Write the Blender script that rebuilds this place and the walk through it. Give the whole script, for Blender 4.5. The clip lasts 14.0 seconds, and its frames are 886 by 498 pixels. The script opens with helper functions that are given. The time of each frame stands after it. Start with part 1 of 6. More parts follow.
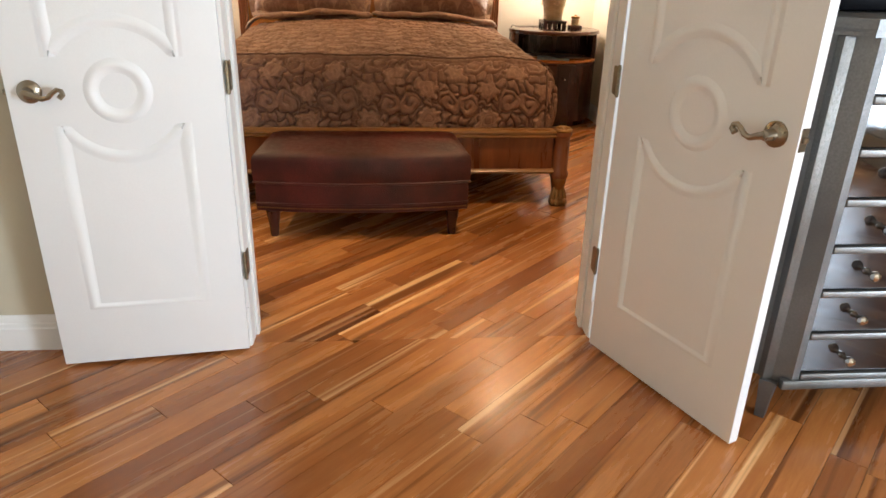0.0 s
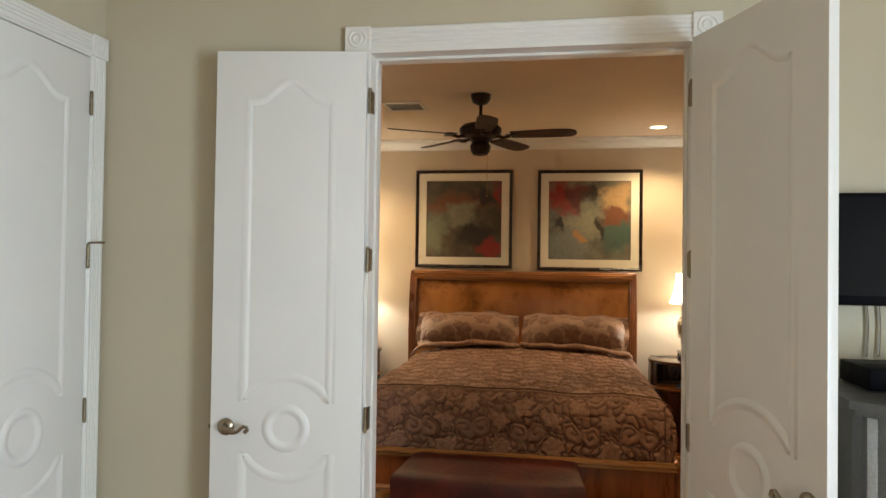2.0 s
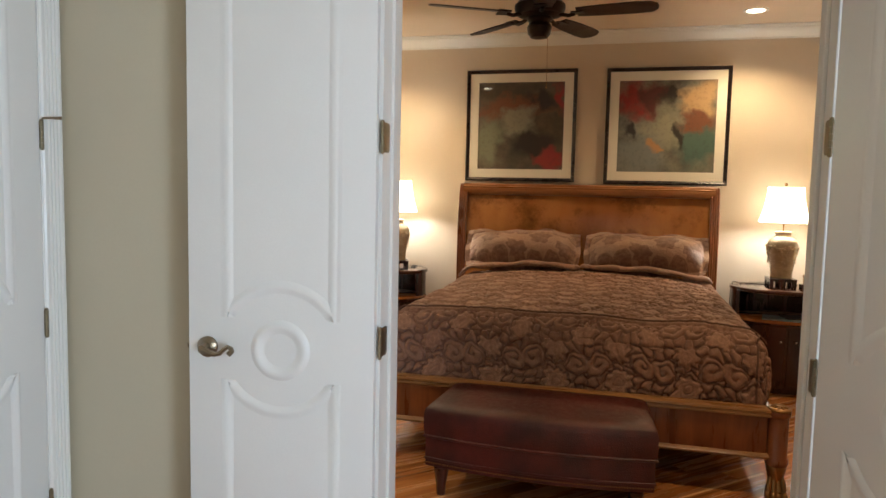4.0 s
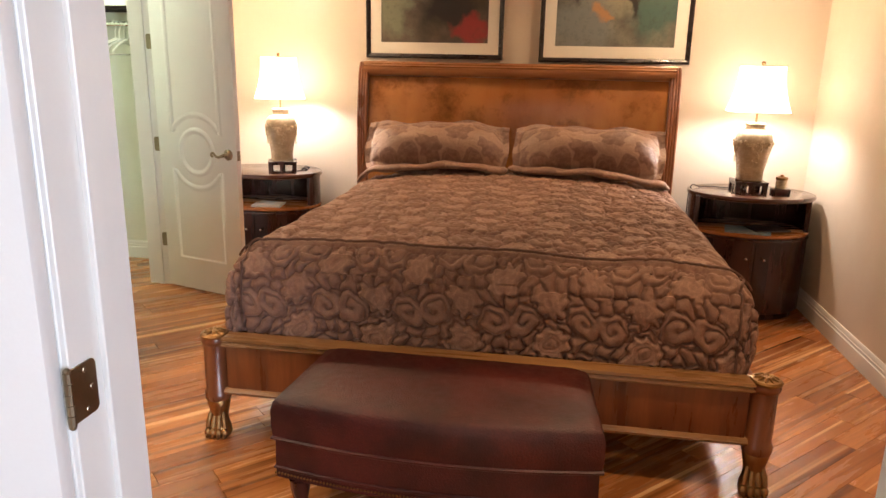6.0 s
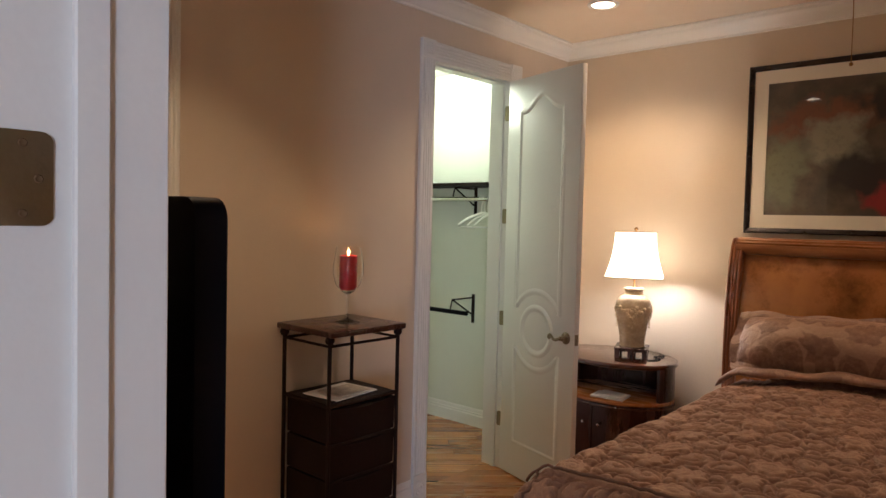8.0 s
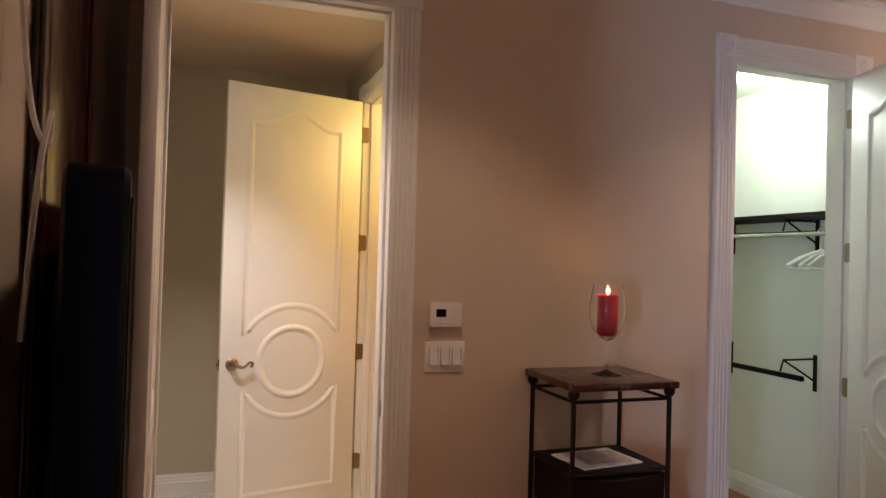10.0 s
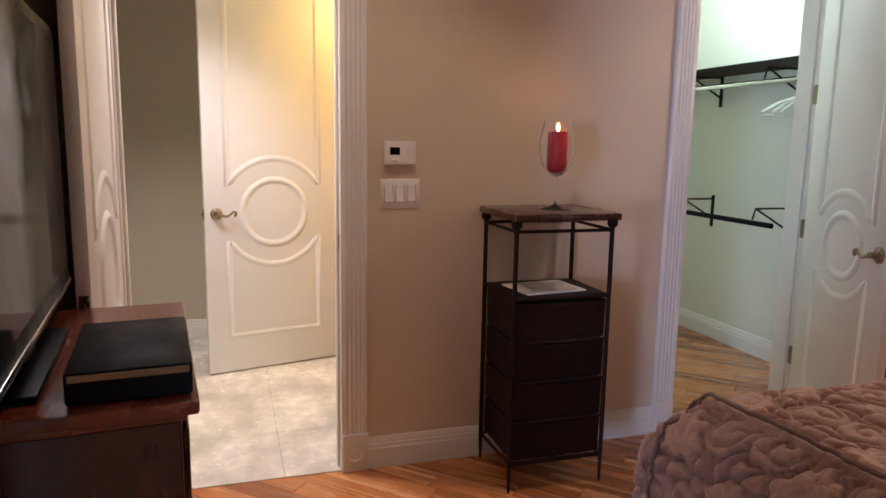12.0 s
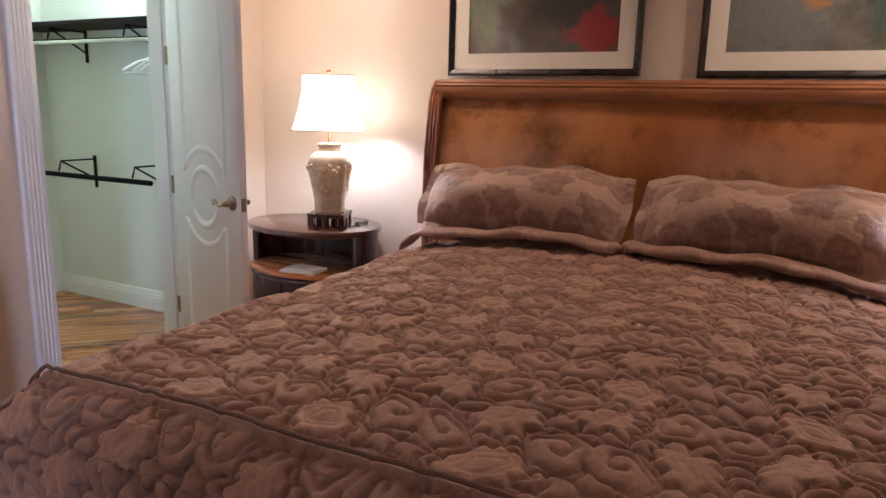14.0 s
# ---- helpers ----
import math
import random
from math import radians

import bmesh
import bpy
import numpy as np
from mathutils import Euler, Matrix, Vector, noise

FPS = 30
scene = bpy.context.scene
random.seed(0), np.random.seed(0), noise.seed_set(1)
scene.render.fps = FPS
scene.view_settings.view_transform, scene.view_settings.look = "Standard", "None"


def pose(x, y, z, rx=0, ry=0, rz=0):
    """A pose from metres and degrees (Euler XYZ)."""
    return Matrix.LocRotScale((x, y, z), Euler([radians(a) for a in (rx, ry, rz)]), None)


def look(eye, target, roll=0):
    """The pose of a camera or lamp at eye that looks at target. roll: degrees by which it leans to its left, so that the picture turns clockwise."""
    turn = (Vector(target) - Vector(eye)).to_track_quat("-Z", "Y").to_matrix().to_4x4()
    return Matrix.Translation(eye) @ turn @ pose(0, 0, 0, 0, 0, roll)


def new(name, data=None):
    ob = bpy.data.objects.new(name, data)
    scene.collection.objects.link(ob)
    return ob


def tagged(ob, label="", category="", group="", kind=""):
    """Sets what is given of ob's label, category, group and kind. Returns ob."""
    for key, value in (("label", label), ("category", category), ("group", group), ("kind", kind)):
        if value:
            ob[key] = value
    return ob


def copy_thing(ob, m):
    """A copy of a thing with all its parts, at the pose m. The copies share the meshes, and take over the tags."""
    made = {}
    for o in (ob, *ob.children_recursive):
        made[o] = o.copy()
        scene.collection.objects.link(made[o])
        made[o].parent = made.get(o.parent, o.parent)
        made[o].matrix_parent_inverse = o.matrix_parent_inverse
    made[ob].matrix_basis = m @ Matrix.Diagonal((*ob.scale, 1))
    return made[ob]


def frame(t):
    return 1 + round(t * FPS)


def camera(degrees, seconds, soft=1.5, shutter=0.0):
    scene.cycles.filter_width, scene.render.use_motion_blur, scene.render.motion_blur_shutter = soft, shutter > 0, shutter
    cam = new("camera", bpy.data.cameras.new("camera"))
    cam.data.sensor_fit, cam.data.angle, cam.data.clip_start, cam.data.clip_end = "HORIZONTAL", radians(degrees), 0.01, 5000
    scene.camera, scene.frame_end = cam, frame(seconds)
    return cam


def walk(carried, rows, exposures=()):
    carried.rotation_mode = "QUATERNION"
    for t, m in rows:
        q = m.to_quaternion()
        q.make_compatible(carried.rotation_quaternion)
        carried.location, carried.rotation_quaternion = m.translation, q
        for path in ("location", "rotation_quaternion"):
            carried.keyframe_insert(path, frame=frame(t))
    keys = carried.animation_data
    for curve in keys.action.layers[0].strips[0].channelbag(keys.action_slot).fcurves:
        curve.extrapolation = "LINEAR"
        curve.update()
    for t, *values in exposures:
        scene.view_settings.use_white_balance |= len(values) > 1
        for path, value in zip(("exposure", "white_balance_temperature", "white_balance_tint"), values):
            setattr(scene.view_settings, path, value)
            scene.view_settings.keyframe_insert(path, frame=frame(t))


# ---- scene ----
cam = camera(65.2, 14.0)
PATH = [
    (0, (0.472, -2.296, 1.342), (0.649, -0.466, 0.553), 1.5),
    (0.5, (0.469, -2.437, 1.438), (0.55, -0.583, 0.693), 1.4),
    (1, (0.553, -2.587, 1.574), (0.555, -0.638, 1.125), 1.5),
    (1.5, (0.677, -2.73, 1.616), (0.528, -0.74, 1.477), 1.1),
    (2, (0.766, -2.77, 1.612), (0.434, -0.799, 1.647), 0.8),
    (2.5, (0.812, -2.76, 1.615), (0.363, -0.816, 1.747), 0.8),
    (3, (0.807, -2.626, 1.555), (0.299, -0.7, 1.735), 0.7),
    (3.5, (0.765, -2.386, 1.499), (0.241, -0.458, 1.603), 0.9),
    (4, (0.728, -2.097, 1.451), (0.229, -0.167, 1.284), 1.2),
    (4.2, (0.715, -1.95, 1.418), (0.239, -0.025, 1.158), 1.1),
    (6.3, (0.734, -0.814, 1.481), (0.426, 1.097, 0.98), 1.2),
    (6.5, (0.755, -0.739, 1.492), (0.415, 1.174, 1.017), 1.2),
    (7, (0.745, -0.567, 1.596), (0.303, 1.345, 1.213), 1.2),
    (7.5, (0.759, -0.387, 1.56), (-0.107, 1.404, 1.355), 1.0),
    (8, (0.749, -0.251, 1.583), (-0.581, 1.24, 1.498), 1.4),
    (8.5, (0.743, -0.106, 1.598), (-0.813, 1.152, 1.599), 1.6),
    (8.7, (0.708, -0.046, 1.612), (-0.886, 1.162, 1.638), 1.9),
    (10.8, (0.619, 0.494, 1.434), (-1.348, 0.843, 1.347), 0.9),
    (11, (0.646, 0.505, 1.42), (-1.32, 0.836, 1.271), 0.8),
    (11.5, (0.731, 0.551, 1.398), (-1.225, 0.88, 1.148), 0.8),
    (12, (0.82, 0.583, 1.366), (-1.066, 1.171, 1.056), 1.0),
    (12.5, (0.84, 0.612, 1.372), (-0.868, 1.586, 1.009), 1.0),
    (13, (0.874, 0.643, 1.393), (-0.592, 1.943, 0.995), 1.8),
    (13.5, (1.032, 0.735, 1.437), (-0.213, 2.239, 1.001), 1.3),
    (14, (1.002, 0.734, 1.386), (0.106, 2.478, 0.988), 1.4),
]
EXPOSURES = [(0.0, 0.66, 6300, 6), (0.6, 0.72, 6050, 2), (1.2, 0.52, 6000, 0), (1.6, 0.32, 6150, 0), (2.2, 0.0, 6350, 0), (3.0, 0.03, 6350, 0), (4.2, 0.08, 5950, 4), (6.4, 0.74, 6050, 14), (7.5, 0.03, 5850, 11), (8.0, -0.3, 5800, 14), (8.6, -0.42, 5850, 17),
             (10.8, -0.25, 5300, 24), (11.5, -0.05, 5250, 24), (12.5, 0.12, 5000, 20), (14.0, 0.2, 4950, 20)]
walk(cam, [(t, look(e, a, r)) for t, e, a, r in PATH], EXPOSURES)

# ---- main numbers of the plan (metres) ----
HALL_Y, ROOM_Y = -0.035, 0.10          # the two faces of the wall with the double doors
LEFT_X, LEFT_X2 = -1.885, -2.005        # bedroom's left wall, both faces
RIGHT_X, BACK_Y = 2.35, 3.97
CEIL = 2.805
CLOS_BACK = 3.87
OPEN_X0, OPEN_X1, OPEN_H = 0.0, 1.25, 2.455
BATH_Y0, BATH_Y1 = 0.215, 1.0
CLOS_Y0, CLOS_Y1 = 2.585, 3.285

# ---- light ----
world = bpy.data.worlds.new("world")
world.use_nodes = True
scene.world = world
_nt = world.node_tree
_sky = _nt.nodes.new("ShaderNodeTexSky")
_sky.sky_type = "NISHITA"
_sky.sun_disc = False
_sky.sun_elevation, _sky.sun_rotation = radians(35), radians(200)
_nt.links.new(_sky.outputs[0], _nt.nodes["Background"].inputs[0])
_nt.nodes["Background"].inputs[1].default_value = 0.12


def kelvin(k):
    """Rough linear colour of a lamp of k kelvin."""
    table = ((2200, (1, .42, .10)), (2700, (1, .55, .21)), (3000, (1, .62, .29)), (3500, (1, .72, .43)), (4200, (1, .84, .64)),
             (5000, (1, .92, .84)), (6500, (.96, .97, 1)), (8500, (.72, .83, 1)))
    for (a, ca), (b, cb) in zip(table, table[1:]):
        if k <= b:
            f = max(0, (k - a) / (b - a))
            return tuple(p + (q - p) * f for p, q in zip(ca, cb))
    return table[-1][1]


def lamp(name, kind, watts, k, m, size=0.05, size_y=None, spot=None, colour=None):
    data = bpy.data.lights.new(name, kind)
    data.energy, data.color = watts, colour or kelvin(k)
    if kind == "AREA":
        data.size = size
        if size_y:
            data.shape, data.size_y = "RECTANGLE", size_y
    else:
        data.shadow_soft_size = size
    if spot:
        data.spot_size, data.spot_blend = radians(spot), 0.6
    ob = new(name, data)
    ob.matrix_world = m
    return ob


LAMP_W, DOWN_W, WINDOW_W = 23, 46, 190
CLOSET_W, VEST_W, BATH_W = 31, 150, 26
# the front-left downlight is an added fill for the left wall, fixture assumed
DOWNLIGHTS = ((1.60, 3.45), (-1.22, 3.25), (1.45, 0.85), (-1.05, 0.95))
for _x, _y in DOWNLIGHTS:
    lamp("downlight_lamp", "SPOT", DOWN_W * (1.5 if _y < 2 and _x > 0 else 0.75 if _y < 2 else 1.4), 3250, pose(_x, _y, CEIL - 0.03), 0.05, spot=64 if _y < 2 and _x > 0 else 112 if _y < 2 else 130)
lamp("window_daylight", "AREA", WINDOW_W, 12500, look((3.94, -3.85, 1.2), (0.0, -3.85, 1.2)), 1.1, 1.8)
lamp("closet_lamp", "POINT", CLOSET_W, 4300, pose(-2.75, 3.35, 2.55), 0.09, colour=(0.95, 1.0, 0.70))
lamp("vestibule_lamp", "SPOT", VEST_W, 4000, pose(-2.3, 0.36, 2.63), 0.12, spot=112)
lamp("bathroom_lamp", "POINT", BATH_W, 2900, pose(-3.0, 1.85, 2.4), 0.08, colour=(1.0, 0.76, 0.15))
BED_LAMPS = ((-1.18, 3.67), (1.918, 3.67))
for _x, _y in BED_LAMPS:
    lamp("table_lamp_bulb", "POINT", LAMP_W, 4700, pose(_x, _y, 1.34), 0.05)


# ---- materials ----
def nodes_of(name):
    m = bpy.data.materials.new(name)
    m.use_nodes = True
    nt = m.node_tree
    return m, nt, nt.nodes["Principled BSDF"]


def node(nt, kind, **sets):
    n = nt.nodes.new(kind)
    for k, v in sets.items():
        if k == "ins":
            for key, val in v.items():
                if isinstance(val, bpy.types.NodeSocket):
                    nt.links.new(val, n.inputs[key])
                else:
                    n.inputs[key].default_value = val
        elif k == "mode":
            n.data_type = val_type(v)
        elif k == "op":
            n.operation = v
    return n


def val_type(v):
    return v


def rgba(c):
    return (c[0], c[1], c[2], 1)


def mix(nt, fac, a, b, blend="MIX"):
    n = nt.nodes.new("ShaderNodeMix")
    n.data_type, n.blend_type = "RGBA", blend
    for i, v in ((0, fac), (6, a), (7, b)):
        if isinstance(v, bpy.types.NodeSocket):
            nt.links.new(v, n.inputs[i])
        else:
            n.inputs[i].default_value = rgba(v) if i > 0 else v
    return n.outputs[2]


def coords(nt, scale=(1, 1, 1), rot=(0, 0, 0), rand=False):
    tc = nt.nodes.new("ShaderNodeTexCoord")
    v = tc.outputs["Object"]
    mp = node(nt, "ShaderNodeMapping", ins={"Vector": v, "Rotation": [radians(a) for a in rot]})
    sc = node(nt, "ShaderNodeMapping", ins={"Vector": mp.outputs[0], "Scale": scale})
    out = sc.outputs[0]
    if rand:
        oi = nt.nodes.new("ShaderNodeObjectInfo")
        mul = node(nt, "ShaderNodeVectorMath", op="SCALE", ins={0: (37, 91, 53)})
        nt.links.new(oi.outputs["Random"], mul.inputs["Scale"])
        add = node(nt, "ShaderNodeVectorMath", op="ADD", ins={0: out, 1: mul.outputs[0]})
        out = add.outputs[0]
    return out


def noise_fac(nt, vec, scale, detail=4, rough=0.55, lo=0.35, hi=0.65):
    n = node(nt, "ShaderNodeTexNoise", ins={"Vector": vec, "Scale": scale, "Detail": detail, "Roughness": rough})
    r = node(nt, "ShaderNodeMapRange", ins={"Value": n.outputs[0], "From Min": lo, "From Max": hi})
    return r.outputs[0]


def bump(nt, bsdf, height, strength, distance=0.01):
    b = node(nt, "ShaderNodeBump", ins={"Height": height, "Strength": strength, "Distance": distance})
    nt.links.new(b.outputs[0], bsdf.inputs["Normal"])


def paint(name, colour, rough=0.5, var=0.06, metal=0.0, grain=120, relief=0.12, big=2.0, coat=0.0):
    """Plain painted, plastic, cast or metal surface with stains at two scales and a fine relief."""
    m, nt, b = nodes_of(name)
    v = coords(nt)
    dark = tuple(c * (1 - var) for c in colour)
    light = tuple(min(1, c * (1 + var * 0.6)) for c in colour)
    c1 = mix(nt, noise_fac(nt, v, big), dark, light)
    c2 = mix(nt, noise_fac(nt, v, grain, 3), c1, mix(nt, 0.5, c1, dark))
    nt.links.new(c2, b.inputs["Base Color"])
    rr = node(nt, "ShaderNodeMapRange", ins={"Value": noise_fac(nt, v, big * 6), "To Min": max(0.02, rough - 0.06), "To Max": min(1, rough + 0.08)})
    nt.links.new(rr.outputs[0], b.inputs["Roughness"])
    b.inputs["Metallic"].default_value = metal
    b.inputs["Coat Weight"].default_value = coat
    bump(nt, b, noise_fac(nt, v, grain, 2, lo=0.2, hi=0.8), relief, 0.002)
    return m


def wood(name, dark, light, rough=0.35, rot=(0, 0, 0), along=(1.2, 14, 14), rand=False, coat=0.0, hue=0.0, burl=False):
    """Timber whose grain runs along local x after the turn."""
    m, nt, b = nodes_of(name)
    v = coords(nt, along, rot, rand)
    f1 = noise_fac(nt, v, 1.0, 6, 0.62, 0.3, 0.7)
    v2 = coords(nt, tuple(a * 5 for a in along), rot, rand)
    f2 = noise_fac(nt, v2, 1.6, 4, 0.6, 0.38, 0.7)
    base = mix(nt, f1, dark, light)
    base = mix(nt, f2, base, mix(nt, 0.45, base, dark))
    if rand:
        v3 = coords(nt, (0.55, 22, 22), rot, rand)
        base = mix(nt, noise_fac(nt, v3, 1.0, 3, 0.5, 0.56, 0.68), base, tuple(d * 0.55 for d in dark))
        v4 = coords(nt, (0.4, 30, 30), rot, rand)
        base = mix(nt, noise_fac(nt, v4, 1.0, 2, 0.5, 0.6, 0.7), base, (0.80, 0.50, 0.26))
    if burl:
        vb = coords(nt, (3.0, 3.0, 3.0), rot, rand)
        base = mix(nt, noise_fac(nt, vb, 1.3, 5, 0.7, 0.5, 0.75), base, tuple(d * 0.35 for d in dark))
    if rand:
        oi = nt.nodes.new("ShaderNodeObjectInfo")
        ramp = nt.nodes.new("ShaderNodeValToRGB")
        ramp.color_ramp.elements[0].color = (0.62, 0.5, 0.42, 1)
        ramp.color_ramp.elements[1].color = (1.25, 1.2, 1.05, 1)
        e = ramp.color_ramp.elements.new(0.45)
        e.color = (0.95, 0.88, 0.8, 1)
        nt.links.new(oi.outputs["Random"], ramp.inputs[0])
        base = mix(nt, 1.0, base, ramp.outputs[0], "MULTIPLY")
    nt.links.new(base, b.inputs["Base Color"])
    rr = node(nt, "ShaderNodeMapRange", ins={"Value": f1, "To Min": rough - 0.06, "To Max": rough + 0.1})
    nt.links.new(rr.outputs[0], b.inputs["Roughness"])
    b.inputs["Coat Weight"].default_value = coat
    b.inputs["Coat Roughness"].default_value = 0.2
    bump(nt, b, f2, 0.15, 0.002)
    return m


def glass(name, colour=(1, 1, 1), rough=0.02):
    m, nt, b = nodes_of(name)
    b.inputs["Base Color"].default_value = rgba(colour)
    b.inputs["Roughness"].default_value = rough
    b.inputs["Transmission Weight"].default_value = 1
    b.inputs["IOR"].default_value = 1.45
    return m


def glow(name, colour, strength, base=(0.8, 0.8, 0.8)):
    m, nt, b = nodes_of(name)
    b.inputs["Base Color"].default_value = rgba(base)
    b.inputs["Emission Color"].default_value = rgba(colour)
    b.inputs["Emission Strength"].default_value = strength
    return m


M_WALL = paint("bedroom_wall_paint", (0.66, 0.56, 0.445), 0.6, 0.03, relief=0.1, grain=90)
M_HALLWALL = paint("hall_wall_paint", (0.54, 0.485, 0.355), 0.6, 0.03, relief=0.1, grain=90)
M_CLOSETWALL = paint("closet_wall_paint", (0.72, 0.74, 0.66), 0.6, 0.03, relief=0.1, grain=90)
M_YELLOW = paint("yellow_wall_paint", (0.75, 0.42, 0.035), 0.6, 0.04)
M_CEIL = paint("ceiling_paint", (0.72, 0.60, 0.46), 0.75, 0.03, relief=0.2, grain=60)
M_TRIM = paint("white_trim_paint", (0.80, 0.79, 0.75), 0.35, 0.03, relief=0.05)
M_DOOR = paint("white_door_paint", (0.82, 0.82, 0.80), 0.38, 0.03, relief=0.08, grain=200)
M_NICKEL = paint("antique_nickel", (0.36, 0.30, 0.22), 0.3, 0.2, 1.0, relief=0.1)
M_HINGE = paint("dull_brass_hinge", (0.32, 0.27, 0.18), 0.38, 0.2, 1.0, relief=0.1)
M_GOLD = paint("gilt_brass", (0.36, 0.20, 0.075), 0.42, 0.3, 1.0, relief=0.3, grain=80)
M_SILVER = paint("silver_leaf_frame", (0.23, 0.23, 0.225), 0.42, 0.3, 0.8, relief=0.3, grain=150)
# near-black base paints in the dark surroundings these mirrors would reflect
M_MIRROR = paint("near_black_mirror_glass", (0.012, 0.008, 0.007), 0.04, 0.02, 0.0, relief=0.0)
M_SCREEN = paint("dark_screen_glass", (0.008, 0.008, 0.01), 0.06, 0.05, relief=0.0)
M_SCREEN.node_tree.nodes["Principled BSDF"].inputs["Specular IOR Level"].default_value = 0.03
M_BLACK = paint("black_plastic", (0.004, 0.004, 0.006), 0.42, 0.1, relief=0.03)
M_BLACKMATT = paint("matt_black_plastic", (0.010, 0.010, 0.011), 0.5, 0.1, relief=0.1)
for _m in (M_BLACK, M_BLACKMATT):
    _m.node_tree.nodes["Principled BSDF"].inputs["Specular IOR Level"].default_value = 0.06
M_IRON = paint("dark_iron", (0.016, 0.008, 0.006), 0.55, 0.2, 0.0, relief=0.3)
for _m, _sp in ((M_IRON, 0.12), (M_MIRROR, 0.9)):
    _m.node_tree.nodes["Principled BSDF"].inputs["Specular IOR Level"].default_value = _sp
M_PLANK = wood("floor_plank_wood", (0.35, 0.125, 0.036), (0.60, 0.27, 0.09), 0.24, (0, 0, -45), (1.3, 11, 11), True, 0.25)
M_SUBFLOOR = paint("floor_joint_dark", (0.12, 0.05, 0.022), 0.6, 0.2)
M_MARBLE = paint("cream_marble_tile", (0.82, 0.78, 0.69), 0.2, 0.3, big=4, grain=14, relief=0.04)
M_WALNUT = wood("bed_walnut", (0.13, 0.034, 0.011), (0.33, 0.115, 0.037), 0.3, (0, 90, 0), (2.0, 16, 16), coat=0.25)
M_WALNUT_X = wood("bed_walnut_lengthwise", (0.19, 0.065, 0.02), (0.42, 0.185, 0.062), 0.3, (0, 0, 0), (2.0, 22, 22), coat=0.25)
M_BURL = wood("bed_burl_veneer", (0.24, 0.075, 0.018), (0.60, 0.27, 0.08), 0.18, (0, 90, 0), (1.3, 2.6, 2.6), coat=0.35, burl=True)
M_GILTWOOD = wood("gilt_bead_wood", (0.20, 0.085, 0.028), (0.42, 0.22, 0.075), 0.28, (0, 0, 0), (2, 20, 20), coat=0.3)
M_MAHOG = wood("dark_mahogany", (0.024, 0.005, 0.0035), (0.054, 0.012, 0.007), 0.24, (0, 90, 0), (1.5, 10, 10), coat=0.3)
M_MAHOG_TOP = wood("dark_mahogany_top", (0.035, 0.012, 0.008), (0.10, 0.035, 0.02), 0.14, (0, 0, 0), (1.5, 10, 10), coat=0.6)
M_CHERRY = wood("orange_cherry_shelf", (0.40, 0.15, 0.045), (0.62, 0.28, 0.09), 0.25, (0, 0, 0), (1.5, 10, 10), coat=0.4)
M_DRESSER = wood("red_mahogany_top", (0.09, 0.020, 0.009), (0.19, 0.050, 0.022), 0.25, (0, 0, 0), (1.5, 12, 12), coat=0.4)
M_LEATHER = paint("oxblood_leather", (0.08, 0.0115, 0.008), 0.44, 0.5, big=6, grain=160, relief=0.6)
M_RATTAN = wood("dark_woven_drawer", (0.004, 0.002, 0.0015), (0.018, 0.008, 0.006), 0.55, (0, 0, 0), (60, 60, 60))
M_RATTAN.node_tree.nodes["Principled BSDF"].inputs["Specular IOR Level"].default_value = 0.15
M_CERAMIC = paint("celadon_gilt_ceramic", (0.50, 0.38, 0.24), 0.25, 0.25, big=14, relief=0.2, coat=0.4)
M_RELIEF = paint("gilt_relief_ceramic", (0.66, 0.52, 0.33), 0.28, 0.3, 0.25, big=20, relief=0.3)
M_FANBRONZE = paint("oil_rubbed_bronze", (0.022, 0.010, 0.006), 0.4, 0.3, 0.5, relief=0.1)
M_FANBLADE = wood("dark_fan_blade", (0.012, 0.005, 0.003), (0.04, 0.016, 0.009), 0.4, (0, 0, 0), (2, 20, 20))
M_FRAME = paint("black_brown_picture_frame", (0.016, 0.008, 0.006), 0.3, 0.2, relief=0.1)
M_MAT = paint("cream_picture_mat", (0.80, 0.76, 0.66), 0.8, 0.03, relief=0.05)
M_PAPER = paint("printed_paper", (0.66, 0.62, 0.56), 0.5, 0.3, big=18, relief=0.02)
M_WHITEPAPER = paint("white_paper", (0.85, 0.84, 0.82), 0.6, 0.05, relief=0.02)
M_WHITEPLASTIC = paint("white_plastic", (0.82, 0.81, 0.79), 0.35, 0.03, relief=0.03)
M_CANDLE = paint("red_wax", (0.72, 0.028, 0.05), 0.35, 0.15, big=12, relief=0.1)
M_CANDLE.node_tree.nodes["Principled BSDF"].inputs["Subsurface Weight"].default_value = 0.6
M_CANDLE.node_tree.nodes["Principled BSDF"].inputs["Subsurface Radius"].default_value = (0.05, 0.012, 0.012)
M_FLAME = glow("candle_flame", (1, 0.62, 0.2), 25)
M_GLASS = glass("clear_glass")
M_DOWN = glow("downlight_lens", (1, 0.80, 0.55), 14)
M_CLOSETGLOW = glow("closet_light_lens", (1, 0.95, 0.82), 9)
M_HANGER = paint("white_hanger_plastic", (0.80, 0.80, 0.74), 0.4, 0.05)
M_CHROME = paint("chrome", (0.7, 0.7, 0.68), 0.15, 0.05, 1.0, relief=0.0)
M_SKYPANE = glass("window_pane_glass")


